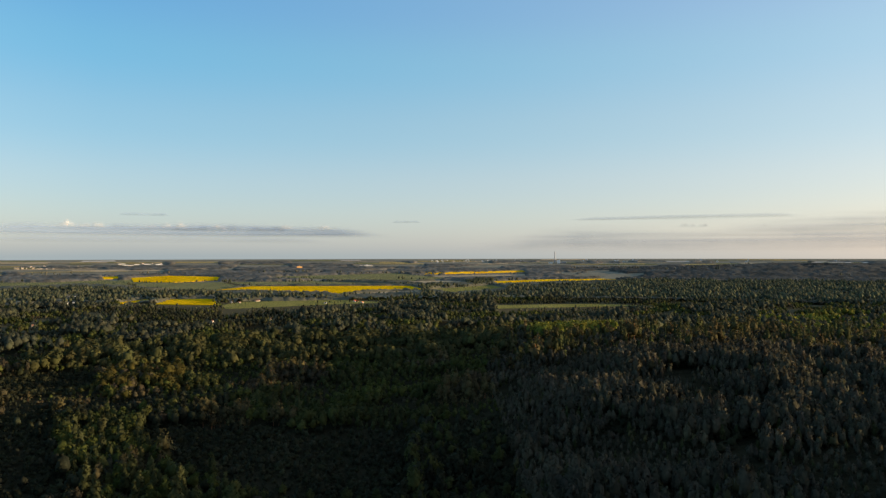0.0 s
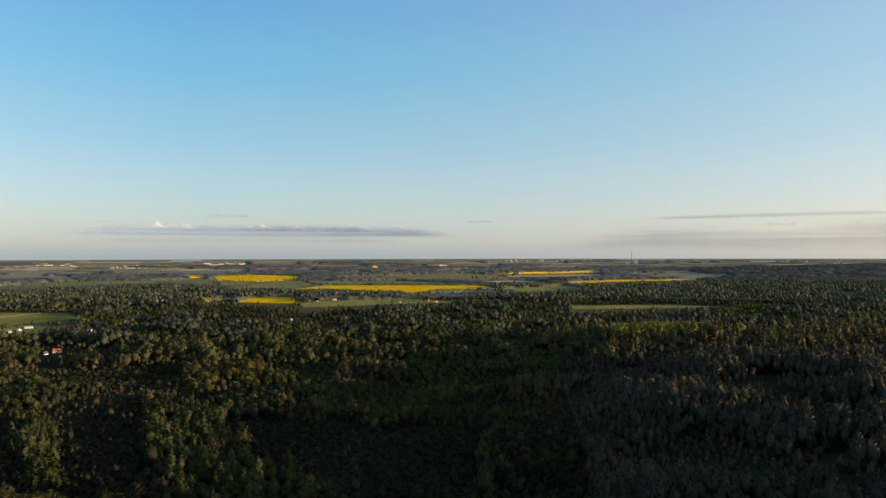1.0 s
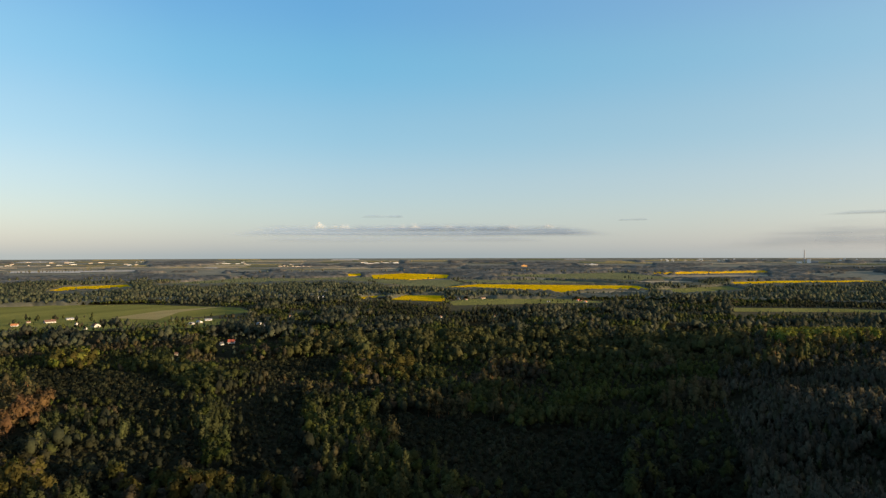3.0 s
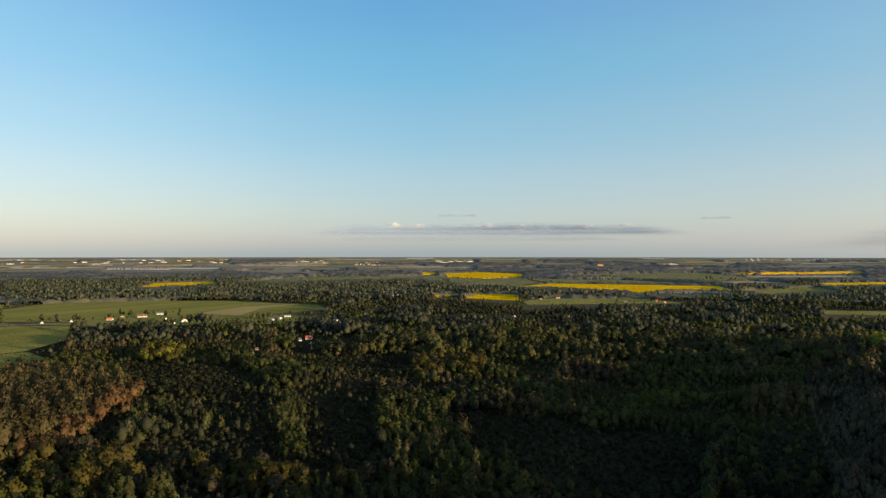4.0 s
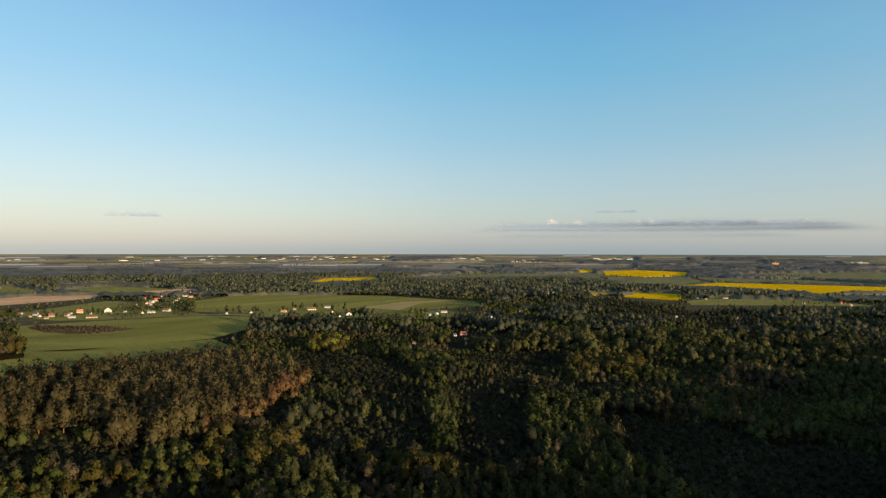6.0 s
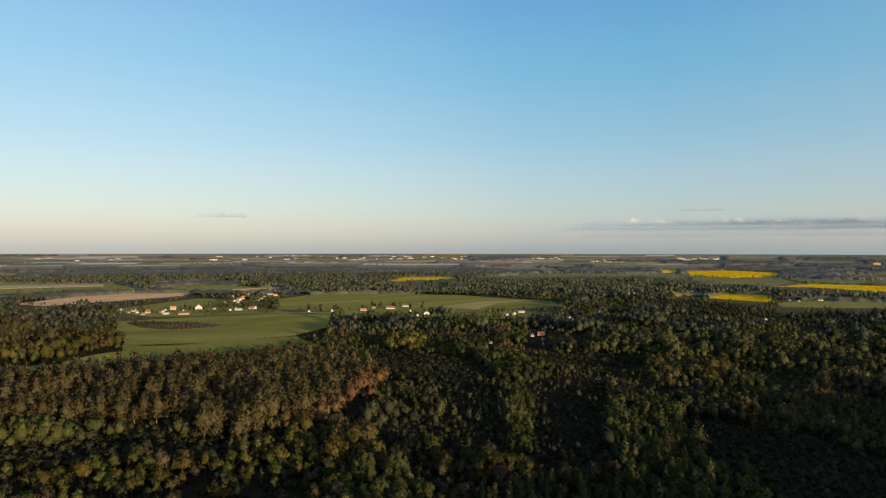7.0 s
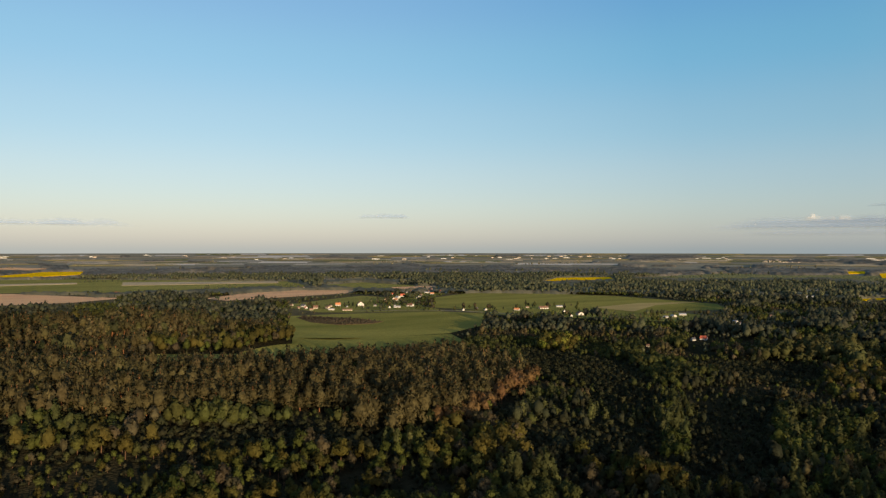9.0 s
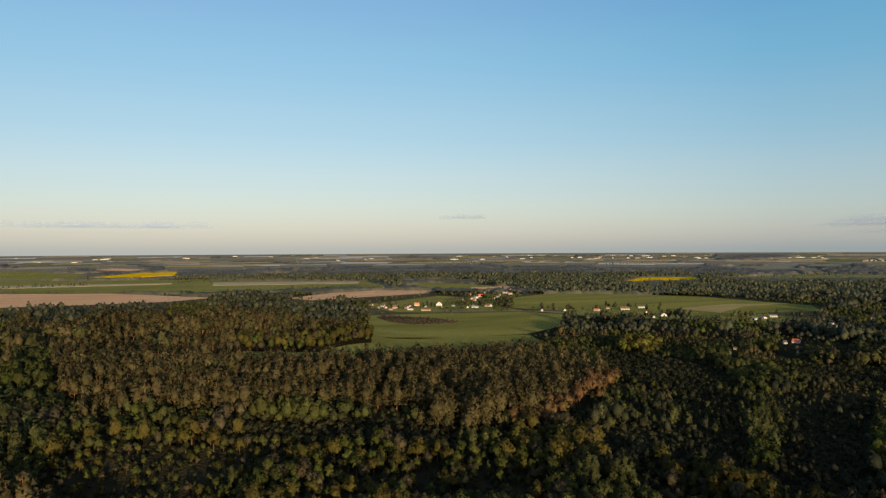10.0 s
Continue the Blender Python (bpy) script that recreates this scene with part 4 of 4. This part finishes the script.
for kind in SINGLE_NAME:
    protos = []
    for i in np.nonzero(single & (kinds == kind))[0]:
        s = float(np.clip(rng.normal(1.0, 0.16), 0.65, 1.5) * SIZE.get(kind, 1.0) * lower(gx[i:i + 1], gy[i:i + 1])[0])
        m = pose(gx[i], gy[i], land_at(gx[i], gy[i]), 0, 0, rng.uniform(0, 360)) @ Matrix.Diagonal((s, s, s * rng.uniform(0.88, 1.12) * (0.84 if kind == "pine" else 1.0), 1))
        if len(protos) < 5:
            ob = single_tree(kind, 900 + 37 * len(protos) + len(kind))
            ob.matrix_basis = m
            protos.append(ob)
        else:
            src = protos[int(rng.integers(5))]
            keep = src.matrix_basis.copy()
            src.matrix_basis = Matrix.Identity(4)
            copy_thing(src, m)
            src.matrix_basis = keep

def blossom_tree(x, y):
    fv, ft, fn, wv, wq = tree_template("round", 300, 0.36, 77, 7, 5)
    tree = new("blossom_tree")
    petals = leaf_material("white_blossom", [(0.0, (0.22, 0.22, 0.20)), (1.0, (0.26, 0.26, 0.24))])
    for nm, me in (("trunk", bulk_mesh("trunk", wv, wq, [], [M_BARK])), ("crown", bulk_mesh("crown", fv, [], ft, [petals], puff=fn))):
        new(nm, me).parent = tree
    tree.matrix_basis = pose(x, y, land_at(x, y)) @ Matrix.Diagonal((0.5, 0.5, 0.62, 1))
    return tagged(tree, "small tree covered in white blossom among the wood", "tree")


blossom_tree(-179, 176)

for kind, (name, label) in NAMES.items():
    # fewer and larger leaf sprays, the further off a tree stands
    for r0, r1, leaves, size, limbs in ((0, 275, 170, 0.66, 2), (275, 430, 76, 0.92, 0), (430, 720, 34, 1.15, 0)):
        m = (~single) & (kinds == kind) & (gr >= r0) & (gr < r1)
        many = {"shrub": 0.45, "pine": 1.35, "bare": 0.8}.get(kind, 1.0)
        wood_of_trees(name, label, kind, np.stack([gx[m], gy[m]], 1), int(leaves * many), size, limbs, trunks=limbs > 0 or kind in ("pine", "copper"))

# the rise on the sunny side carries close-set slender trees just coming into leaf
bx, by = scatter(140, 435, 3.1, left=4.0)
ok = (bx > 20 + 0.02 * by) & (np.hypot(bx, by) > (66 - land(bx, by)) / 0.37)
bx, by = bx[ok], by[ok]
dice, patch = rng.uniform(size=len(bx)), blotch(bx, by, 26, 21.0)
dice = np.where(patch < -0.36, 2.0, dice)
for kind, sel in (("bare", dice < 0.84), ("slim", (dice >= 0.84) & (dice < 0.93)), ("pine", (dice >= 0.93) & (dice <= 1.0))):
    for r0, r1, leaves, size in ((0, 270, 80, 0.85), (270, 440, 36, 1.15)):
        m = sel & (np.hypot(bx, by) >= r0) & (np.hypot(bx, by) < r1)
        wood_of_trees(NAMES[kind][0], NAMES[kind][1], kind, np.stack([bx[m], by[m]], 1), leaves, size * (1.0 if kind == "bare" else 0.7), 0, 1.0 if kind == "bare" else 0.62, 1.7 if kind == "bare" else 1.0, trunks=False)

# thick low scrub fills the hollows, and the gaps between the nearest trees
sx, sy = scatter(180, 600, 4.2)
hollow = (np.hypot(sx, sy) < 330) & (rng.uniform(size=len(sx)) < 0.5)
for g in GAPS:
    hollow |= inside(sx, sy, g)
# the shade of the hollows is deepened in the scrub's own colour
wood_of_trees("scrub", "thick scrub coloured dark for the shaded hollows", "shrub", np.stack([sx[hollow], sy[hollow]], 1), 13, 0.75, 0, 1.05, trunks=False)

# unseen woods on the rise towards the sun, added to cast shade into the view
sx, sy = scatter(40, 420, 11.5, left=-40.0, right=-150.0)
wood_of_trees("hillside_wood", "unseen wood added on the eastern rise to shade the valley", "pine", np.stack([sx, sy], 1), 8, 1.3, 0, 1.25)

# woods and hedges of the plain
# stands coloured dark to show the shadow over them
DARK_WOODS = [
    [(-579, 1042), (-476, 1098), (-342, 1098), (-237, 1026), (-183, 889), (-166, 774), (-247, 752), (-367, 846), (-482, 894)],
    [(95, 1227), (279, 1350), (485, 1350), (628, 1350), (548, 1216), (373, 1163), (199, 1137)],
]
fx, fy = scatter(700, 1350, 6.8)
ok = clear_of(fx, fy)
fx, fy = fx[ok], fy[ok]
fb, fc, dice = blotch(fx, fy, 90, 4.0), blotch(fx, fy, 38, 7.0), rng.uniform(size=len(fx))
kind_of = np.where(fb + 0.3 * fc < 0.0, "dusk", "round").astype(object)
kind_of[(fc > 0.25) & (dice < 0.9)] = "fresh"
kind_of[(fc < -0.38) & (dice < 0.8)] = "brown"
kind_of[(fb > 0.32) & (dice < 0.8)] = "fresh"
for poly in DARK_WOODS:
    dark = inside(fx, fy, poly)
    kind_of[dark] = np.where(dice[dark] < 0.85, "spruce", "round")
# this patch gets its sunlight from a brighter leaf colour
sunny = inside(fx, fy, [(415, 936), (612, 963), (640, 700), (420, 640), (356, 659), (359, 783)]) & (dice < 0.65)
kind_of[sunny] = "lime"
kind_of[(dice < 0.12) & (fb < 0.1)] = 0
kind_of[np.abs(blotch(fx, fy, 170, 33.0)) < 0.045] = 0
for kind in ("dusk", "round", "brown", "fresh", "spruce", "lime"):
    sel = kind_of == kind
    wood_of_trees("woodland", "mixed woodland on the plain", kind, np.stack([fx[sel], fy[sel]], 1), 14, 1.0, 0, 1.02, 0.95, trunks=False, spread=0.22)
# garden trees between the houses
gxy = []
for hx, hy, hl in HOUSE_PLACES:
    if math.hypot(hx, hy) < 1500:
        for _ in range(11):
            a, d = rng.uniform(0, 2 * np.pi), hl * 0.6 + rng.uniform(4, 24)
            px, py = hx + d * math.cos(a), hy + d * math.sin(a)
            # not on the side towards the lookout
            if (px - hx) * hx + (py - hy) * hy > -3.0 * math.hypot(hx, hy) or rng.uniform() < 0.3:
                gxy.append((px, py))
gxy = np.array(gxy)
gxy = gxy[[all(math.hypot(a - hx, b - hy) > hl * 0.55 + 2.5 for hx, hy, hl in HOUSE_PLACES) for a, b in gxy]]
dice = rng.uniform(size=len(gxy))
for kind, sel in (("round", dice < 0.4), ("brown", (dice >= 0.4) & (dice < 0.65)), ("spruce", dice >= 0.65)):
    wood_of_trees("garden_trees", "low garden trees between the houses", kind, gxy[sel], 14, 0.9, 0, 0.86, trunks=False, spread=0.3)
# bushes and low trees at the fields' edges and between the houses
fx, fy = scatter(480, 2250, 8.5)
ok = clear_of(fx, fy, (1.0, 1.025, 1.05), 40) & ~clear_of(fx, fy)
fx, fy = fx[ok], fy[ok]
home = np.full(len(fx), 1e9)
for hx, hy, hl in HOUSE_PLACES:
    home = np.minimum(home, np.hypot(fx - hx, fy - hy))
fb = blotch(fx, fy, 60, 6.0)
keep = ((fb > -0.2) | (home < 70)) & (rng.uniform(size=len(fx)) < 0.8)
fx, fy, fb = fx[keep], fy[keep], fb[keep]
dice = rng.uniform(size=len(fx))
for kind, sel in (("round", dice < 0.45), ("brown", (dice >= 0.45) & (dice < 0.75)), ("far", dice >= 0.75)):
    wood_of_trees("hedgerow", "low hedgerow bushes between fields and houses", kind, np.stack([fx[sel], fy[sel]], 1), 9, 1.0, 0, 0.55, trunks=False)
def tree_row(points, step, scale, kind="far"):
    xy = []
    for (x0, y0), (x1, y1) in zip(points, points[1:]):
        for k in range(int(math.hypot(x1 - x0, y1 - y0) / step)):
            f = (k + rng.uniform(0, 0.8)) * step / math.hypot(x1 - x0, y1 - y0)
            if rng.uniform() < 0.86:
                xy.append((x0 + (x1 - x0) * f + rng.uniform(-4, 4), y0 + (y1 - y0) * f + rng.uniform(-4, 4)))
    wood_of_trees("tree_row", "row of trees along the edge of a field", kind, np.array(xy), 10, 1.1, 0, scale, trunks=False)


for points in ([(-544, 2340), (-228, 2250), (-96, 1990)], [(-590, 1660), (-473, 1585), (-221, 1465), (-31, 1545)], [(595, 2396), (636, 2142)],
               [(-1010, 2175), (-842, 2140), (-735, 2300)], [(-932, 2060), (-760, 1760), (-570, 1705)], [(-700, 2260), (-560, 2480), (-420, 2500)],
               [(-560, 1950), (-250, 1975), (-80, 1990)], [(170, 2030), (330, 2120), (640, 2280)], [(-1380, 1215), (-1330, 1205), (-1300, 1470)],
               [(-880, 985), (-1010, 925), (-1105, 815)], [(-650, 975), (-860, 995)], [(-1480, 640), (-1500, 460), (-1450, 240)],
               [(-1790, 690), (-2220, 240)], [(-1180, 330), (-1140, 350), (-1070, 430)], [(-400, 1210), (-380, 1300), (-210, 1360)]):
    tree_row(points, 8.5, 0.6)

pick = random.Random(31)
for k in range(46):
    az, d, n = radians(pick.uniform(-36, 98)), pick.uniform(1450, 3500), pick.uniform(120, 420)
    lean = az + pick.uniform(-0.5, 0.5)
    x0, y0 = -math.sin(az) * d, math.cos(az) * d
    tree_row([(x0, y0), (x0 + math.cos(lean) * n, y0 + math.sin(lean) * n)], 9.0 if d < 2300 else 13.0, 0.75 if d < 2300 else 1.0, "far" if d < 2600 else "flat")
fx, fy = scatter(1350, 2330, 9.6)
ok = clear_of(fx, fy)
wood_of_trees("far_woodland", "far woodland on the plain, greyed for haze", "far", np.stack([fx[ok], fy[ok]], 1), 4, 1.2, 0, 0.95, trunks=False, spread=0.24)


def canopy(name, label, r0, r1, dr, da, tall, kind, seed):
    """A closed roof of far tree tops: bumpy, of uneven height, sunk into the ground where there is no wood."""
    rr, aa = np.meshgrid(np.arange(r0, r1, dr), np.arange(-40.0, 102.0, da), indexing="ij")
    shape = rr.shape
    g = np.random.default_rng(seed)
    rr = rr + g.uniform(-0.3, 0.3, shape) * dr
    aa = aa + g.uniform(-0.3, 0.3, shape) * da
    x, y = -rr * np.sin(np.radians(aa)), rr * np.cos(np.radians(aa))
    flat_x, flat_y = x.ravel(), y.ravel()
    wood = clear_of(flat_x, flat_y, (1.0, 1.015) if r1 < 3000 else (1.0, 1.02, 1.04, 1.06), 30) & (blotch(flat_x, flat_y, 420, 2.0) + 0.35 * blotch(flat_x, flat_y, 90, 5.0) > -0.34)
    up = np.where(wood, tall * (0.8 + 0.2 * blotch(flat_x, flat_y, 60, 8.0)) + g.uniform(-0.34, 0.34, len(flat_x)) * tall, -1.5)
    v = np.stack([flat_x, flat_y, land(flat_x, flat_y) + up], -1)
    n = shape[1]
    i, j = np.meshgrid(np.arange(shape[0] - 1), np.arange(n - 1), indexing="ij")
    q = np.stack([i * n + j, i * n + j + 1, (i + 1) * n + j + 1, (i + 1) * n + j], -1).reshape(-1, 4)
    q = q[(wood[q].sum(1) > 0)]
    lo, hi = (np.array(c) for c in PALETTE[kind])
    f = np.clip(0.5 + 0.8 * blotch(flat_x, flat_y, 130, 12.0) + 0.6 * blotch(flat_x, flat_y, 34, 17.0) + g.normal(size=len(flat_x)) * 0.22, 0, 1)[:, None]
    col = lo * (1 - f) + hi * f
    # the far woods east of the fields are coloured much darker
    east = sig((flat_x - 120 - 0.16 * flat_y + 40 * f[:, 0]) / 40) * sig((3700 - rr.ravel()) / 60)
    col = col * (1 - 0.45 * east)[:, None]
    me = bulk_mesh(name, v, q, [], [M_LEAF], None, None, col)
    me.polygons.foreach_set("use_smooth", np.ones(len(me.polygons), bool))
    return tagged(new(name, me), label, "woodland", kind="stuff")


# both canopies carry the haze of distance in their pale colours
canopy("far_woodland", "closed tree tops of far woods, greyed for haze", 1340, 2330, 11, 0.26, 6.5, "flat", 3)
canopy("distant_woodland", "distant woods towards the horizon, paled brown-grey for haze", 2250, 4450, 19, 0.17, 8.0, "haze", 4)
sx, sy = scatter(640, 900, 4.2)
sel = inside(sx, sy, SEDGE)
wood_of_trees("sedge_bushes", "low brown bushes in the sedge of the meadow", "sedge", np.stack([sx[sel], sy[sel]], 1), 13, 0.6, 0, 0.5, trunks=False)

# ---------------------------------------------------------------- clouds low over the horizon
def cloud_material(name, colour):
    m, n, l, b = material(name, 1.0)
    b.inputs["Base Color"].default_value = (*colour, 1)
    clear, ms, thick = n.new("ShaderNodeBsdfTransparent"), n.new("ShaderNodeMixShader"), n.new("ShaderNodeAttribute")
    thick.attribute_name = "tint"
    fac = mix(n, l, "MULTIPLY", 0.6, thick.outputs["Color"], ramp(n, l, noise_node(n, l, 0.006, 5.0), [(0.3, (0.6, 0.6, 0.6)), (0.7, (1.0, 1.0, 1.0))]))
    l.new(fac, ms.inputs["Fac"])
    l.new(clear.outputs["BSDF"], ms.inputs[1])
    l.new(b.outputs["BSDF"], ms.inputs[2])
    l.new(ms.outputs["Shader"], n["Material Output"].inputs["Surface"])
    return m


M_CLOUD = cloud_material("cloud", (0.21, 0.29, 0.44))
# paled in colour to make up for this bank's unlit side
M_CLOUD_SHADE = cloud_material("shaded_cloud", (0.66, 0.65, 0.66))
# sunlight on the cloud tops is put into this whiter colour
M_PUFF = cloud_material("sun_whitened_cloud", (0.62, 0.62, 0.63))


def smooth(v):
    v = np.clip(v, 0, 1)
    return v * v * (3 - 2 * v)


def billow(k, seed):
    return abs(noise.noise(Vector((k * 0.3, seed * 5.3, 0)))) * 1.2 + abs(noise.noise(Vector((k * 0.9, seed * 3.1, 9)))) * 0.6 + abs(noise.noise(Vector((k * 2.2, seed, 4)))) * 0.25


def cloud_bank(az0, az1, low, high, seed, thick=0.6, puffs=False, mat=None, calm=False, label="low flat grey-white cloud bank over the horizon"):
    """A far bank with a flat base and billowing top, thinning out at its rim: az in degrees leftwards from +y, heights in degrees."""
    dist, nu, nv = 4700.0, int(abs(az1 - az0) * 9) + 12, 18
    along, up = np.linspace(0, 1, nu), np.linspace(0, 1, nv)
    deg = az0 + (az1 - az0) * along
    ends = smooth(along / 0.22) * smooth((1 - along) / 0.22)
    top = np.array([billow(k, seed) for k in deg])
    top = np.clip((top - 0.28) * 1.3, 0, 0.95) if puffs else 0.6 + 0.35 * top
    if calm:
        top = 0.8 + 0.2 * np.array([noise.noise(Vector((k * 0.07, seed, 2))) for k in deg])
    tall = (high - low) * 2.2
    wisp = np.array([[noise.noise(Vector((k * 0.09, v * tall * 2, seed))) + 0.5 * noise.noise(Vector((k * 0.2, v * tall * 4, seed + 3))) for v in up] for k in deg]) if calm else np.array([[noise.noise(Vector((k * 0.35, v * 2.0, seed))) + 0.4 * noise.noise(Vector((k * 0.8, v * 4, seed + 3))) for v in up] for k in deg])
    body = smooth(((top * ends)[:, None] - up[None] + 0.06 * wisp) / (0.50 if not puffs else 0.40)) * smooth(up / 0.35)[None]
    fac = np.clip(body * thick * (1.0 + 0.5 * wisp), 0, 1) * (ends ** 0.7)[:, None]
    a, w = np.meshgrid(np.radians(deg), up, indexing="ij")
    d = dist - 10 * body * (1 + 0.6 * wisp) - (20 if puffs else 0)
    z = 85 + dist * np.tan(np.radians(low + (high - low) * w))
    v = np.stack([-np.sin(a) * d, np.cos(a) * d, z], -1).reshape(-1, 3)
    i, j = np.meshgrid(np.arange(nu - 1), np.arange(nv - 1), indexing="ij")
    q = np.stack([i * nv + j, i * nv + j + 1, (i + 1) * nv + j + 1, (i + 1) * nv + j], -1).reshape(-1, 4)
    me = bulk_mesh("cloud", v, q, [], [mat or M_CLOUD], tint=fac.reshape(-1, 1) * np.ones((1, 3)))
    me.polygons.foreach_set("use_smooth", np.ones(len(me.polygons), bool))
    return tagged(new("cloud", me), label, "cloud", kind="structure")


cloud_bank(39.0, 1.0, 1.35, 2.9, 1, 0.9, calm=True)
cloud_bank(31, 9, 1.75, 2.8, 14, 0.40)
cloud_bank(37, 6, 0.9, 1.9, 8, 0.25, calm=True)
cloud_bank(36, 4.5, 2.05, 3.0, 2, 0.55, True, M_PUFF, label="cloud tops coloured white as if catching the sun")
cloud_bank(25.5, 21, 3.0, 3.5, 3, 0.45)
cloud_bank(4.5, 1.5, 2.65, 3.0, 9, 0.35)
cloud_bank(6, -80, 0.1, 3.1, 4, 0.42, False, M_CLOUD_SHADE, True)
cloud_bank(-14, -70, 1.3, 3.7, 5, 0.30, False, M_CLOUD_SHADE, True)
cloud_bank(-8, -30, 2.75, 3.3, 11, 0.35, False, M_CLOUD_SHADE, True)
cloud_bank(-17, -34, 2.1, 2.9, 12, 0.6, True, M_PUFF, label="cloud tops coloured white as if catching the sun")
cloud_bank(64, 58.5, 2.5, 3.2, 6, 0.65)
cloud_bank(101, 78, 1.65, 2.6, 7, 0.7)

# ---------------------------------------------------------------- towns and works on the horizon
M_STACK = mottled("weathered_concrete", (0.30, 0.30, 0.31), (0.42, 0.41, 0.41), 0.05)
M_BLOCK = mottled("pale_facade", (0.55, 0.53, 0.50), (0.78, 0.76, 0.72), 0.02)
# evening sun on the walls is given by a warmer wall colour
M_BLOCK_WARM = mottled("sun_tinted_facade", (0.62, 0.47, 0.36), (0.80, 0.64, 0.50), 0.02)


def block(w, d, h, mat, label, category="building"):
    """A far building: a body with a parapet and a set-back top."""
    ob = new("far_building")
    part("body", box(-w / 2, -d / 2, -6, w / 2, d / 2, h, 0.2), mat, ob)
    part("roof", box(-w / 2 - 0.4, -d / 2 - 0.4, h, w / 2 + 0.4, d / 2 + 0.4, h + 0.8, 0.1), M_SHEET, ob)
    part("lift_house", box(-w * 0.15, -d * 0.2, h + 0.8, w * 0.12, d * 0.2, h + 3.2, 0.1), mat, ob)
    return tagged(ob, label, category)


def at(az, dist, up=0.0):
    x, y = -math.sin(radians(az)) * dist, math.cos(radians(az)) * dist
    return pose(x, y, land_at(x, y) + up, 0, 0, az)


tower = [block(22, 14, 24, M_BLOCK, "pale high block of a far town"), block(40, 14, 9, M_BLOCK_WARM, "long low building of a far town, tinted as if sunlit"),
         block(60, 30, 7, M_BLOCK, "long white hall of a far town"), block(14, 12, 14, M_BLOCK_WARM, "block of a far town, warmly tinted as if sunlit")]
first = [True] * 4
pick = random.Random(21)


def town(az0, az1, d0, d1, count, kinds, group):
    for _ in range(count):
        k = pick.choice(kinds)
        m = at(pick.uniform(az0, az1), pick.uniform(d0, d1)) @ Matrix.Diagonal((pick.uniform(0.2, 0.75), 0.5, pick.uniform(0.16, 0.32), 1))
        if first[k]:
            tower[k].matrix_basis, first[k] = m, False
            tower[k]["group"] = group
        else:
            keep = tower[k].matrix_basis.copy()
            tower[k].matrix_basis = Matrix.Identity(4)
            copy_thing(tower[k], m)["group"] = group
            tower[k].matrix_basis = keep


town(1.0, -6.5, 4300, 4600, 40, (0, 0, 3, 1), "blocks of the far city")
town(-11, -30, 4350, 4700, 34, (0, 3), "towers far along the horizon")
town(27.5, 31.5, 3650, 3950, 34, (1, 3, 3, 1), "blocks of the sunlit town")
town(22.0, 25.5, 3800, 4300, 20, (2, 3), "buildings of a far settlement")
town(33, 62, 3900, 4500, 60, (2, 2, 1), "halls on the far plain")
town(5.5, 12, 3650, 3900, 14, (2, 1), "halls beyond the rape fields")
town(62, 95, 3900, 4600, 24, (2, 1), "farms on the far plain")


def power_station():
    """A tall tapered stack with its boiler house and two halls."""
    ob = new("power_station")
    bm = bmesh.new()
    bmesh.ops.create_cone(bm, cap_ends=True, segments=24, radius1=4.4, radius2=2.7, depth=92)
    bmesh.ops.translate(bm, verts=bm.verts[:], vec=(0, 0, 42))
    stack = part("stack", bm, M_STACK, ob, "tall grey concrete stack")
    for z in (50, 70, 86):
        bm = bmesh.new()
        bmesh.ops.create_cone(bm, cap_ends=True, segments=24, radius1=4.0 - (z - 50) * 0.02, radius2=4.0 - (z - 50) * 0.02, depth=1.2)
        bmesh.ops.translate(bm, verts=bm.verts[:], vec=(0, 0, z))
        part("gallery", bm, M_SHEET, stack)
    part("boiler_house", box(14, -12, -5, 38, 12, 26, 0.3), M_BLOCK, ob)
    part("turbine_hall", box(38, -10, -5, 82, 10, 13, 0.3), M_SHEET, ob)
    part("coal_shed", box(-46, -10, -5, -14, 10, 9, 0.3), M_BLOCK, ob)
    ob.matrix_basis = at(-9.13, 4150) @ Matrix.Diagonal((0.8, 0.8, 0.8, 1))
    return tagged(ob, "far power station with one tall grey stack", "power station")


power_station()
bright = block(27, 20, 13, mottled("orange_cladding", (0.60, 0.30, 0.08), (0.78, 0.42, 0.14), 0.02), "bright orange-yellow hall on the plain")
bright.matrix_basis = at(11.65, 3480)
white_hall = block(36, 20, 8, M_BLOCK, "long white hall on the plain")
white_hall.matrix_basis = at(6.2, 3740)
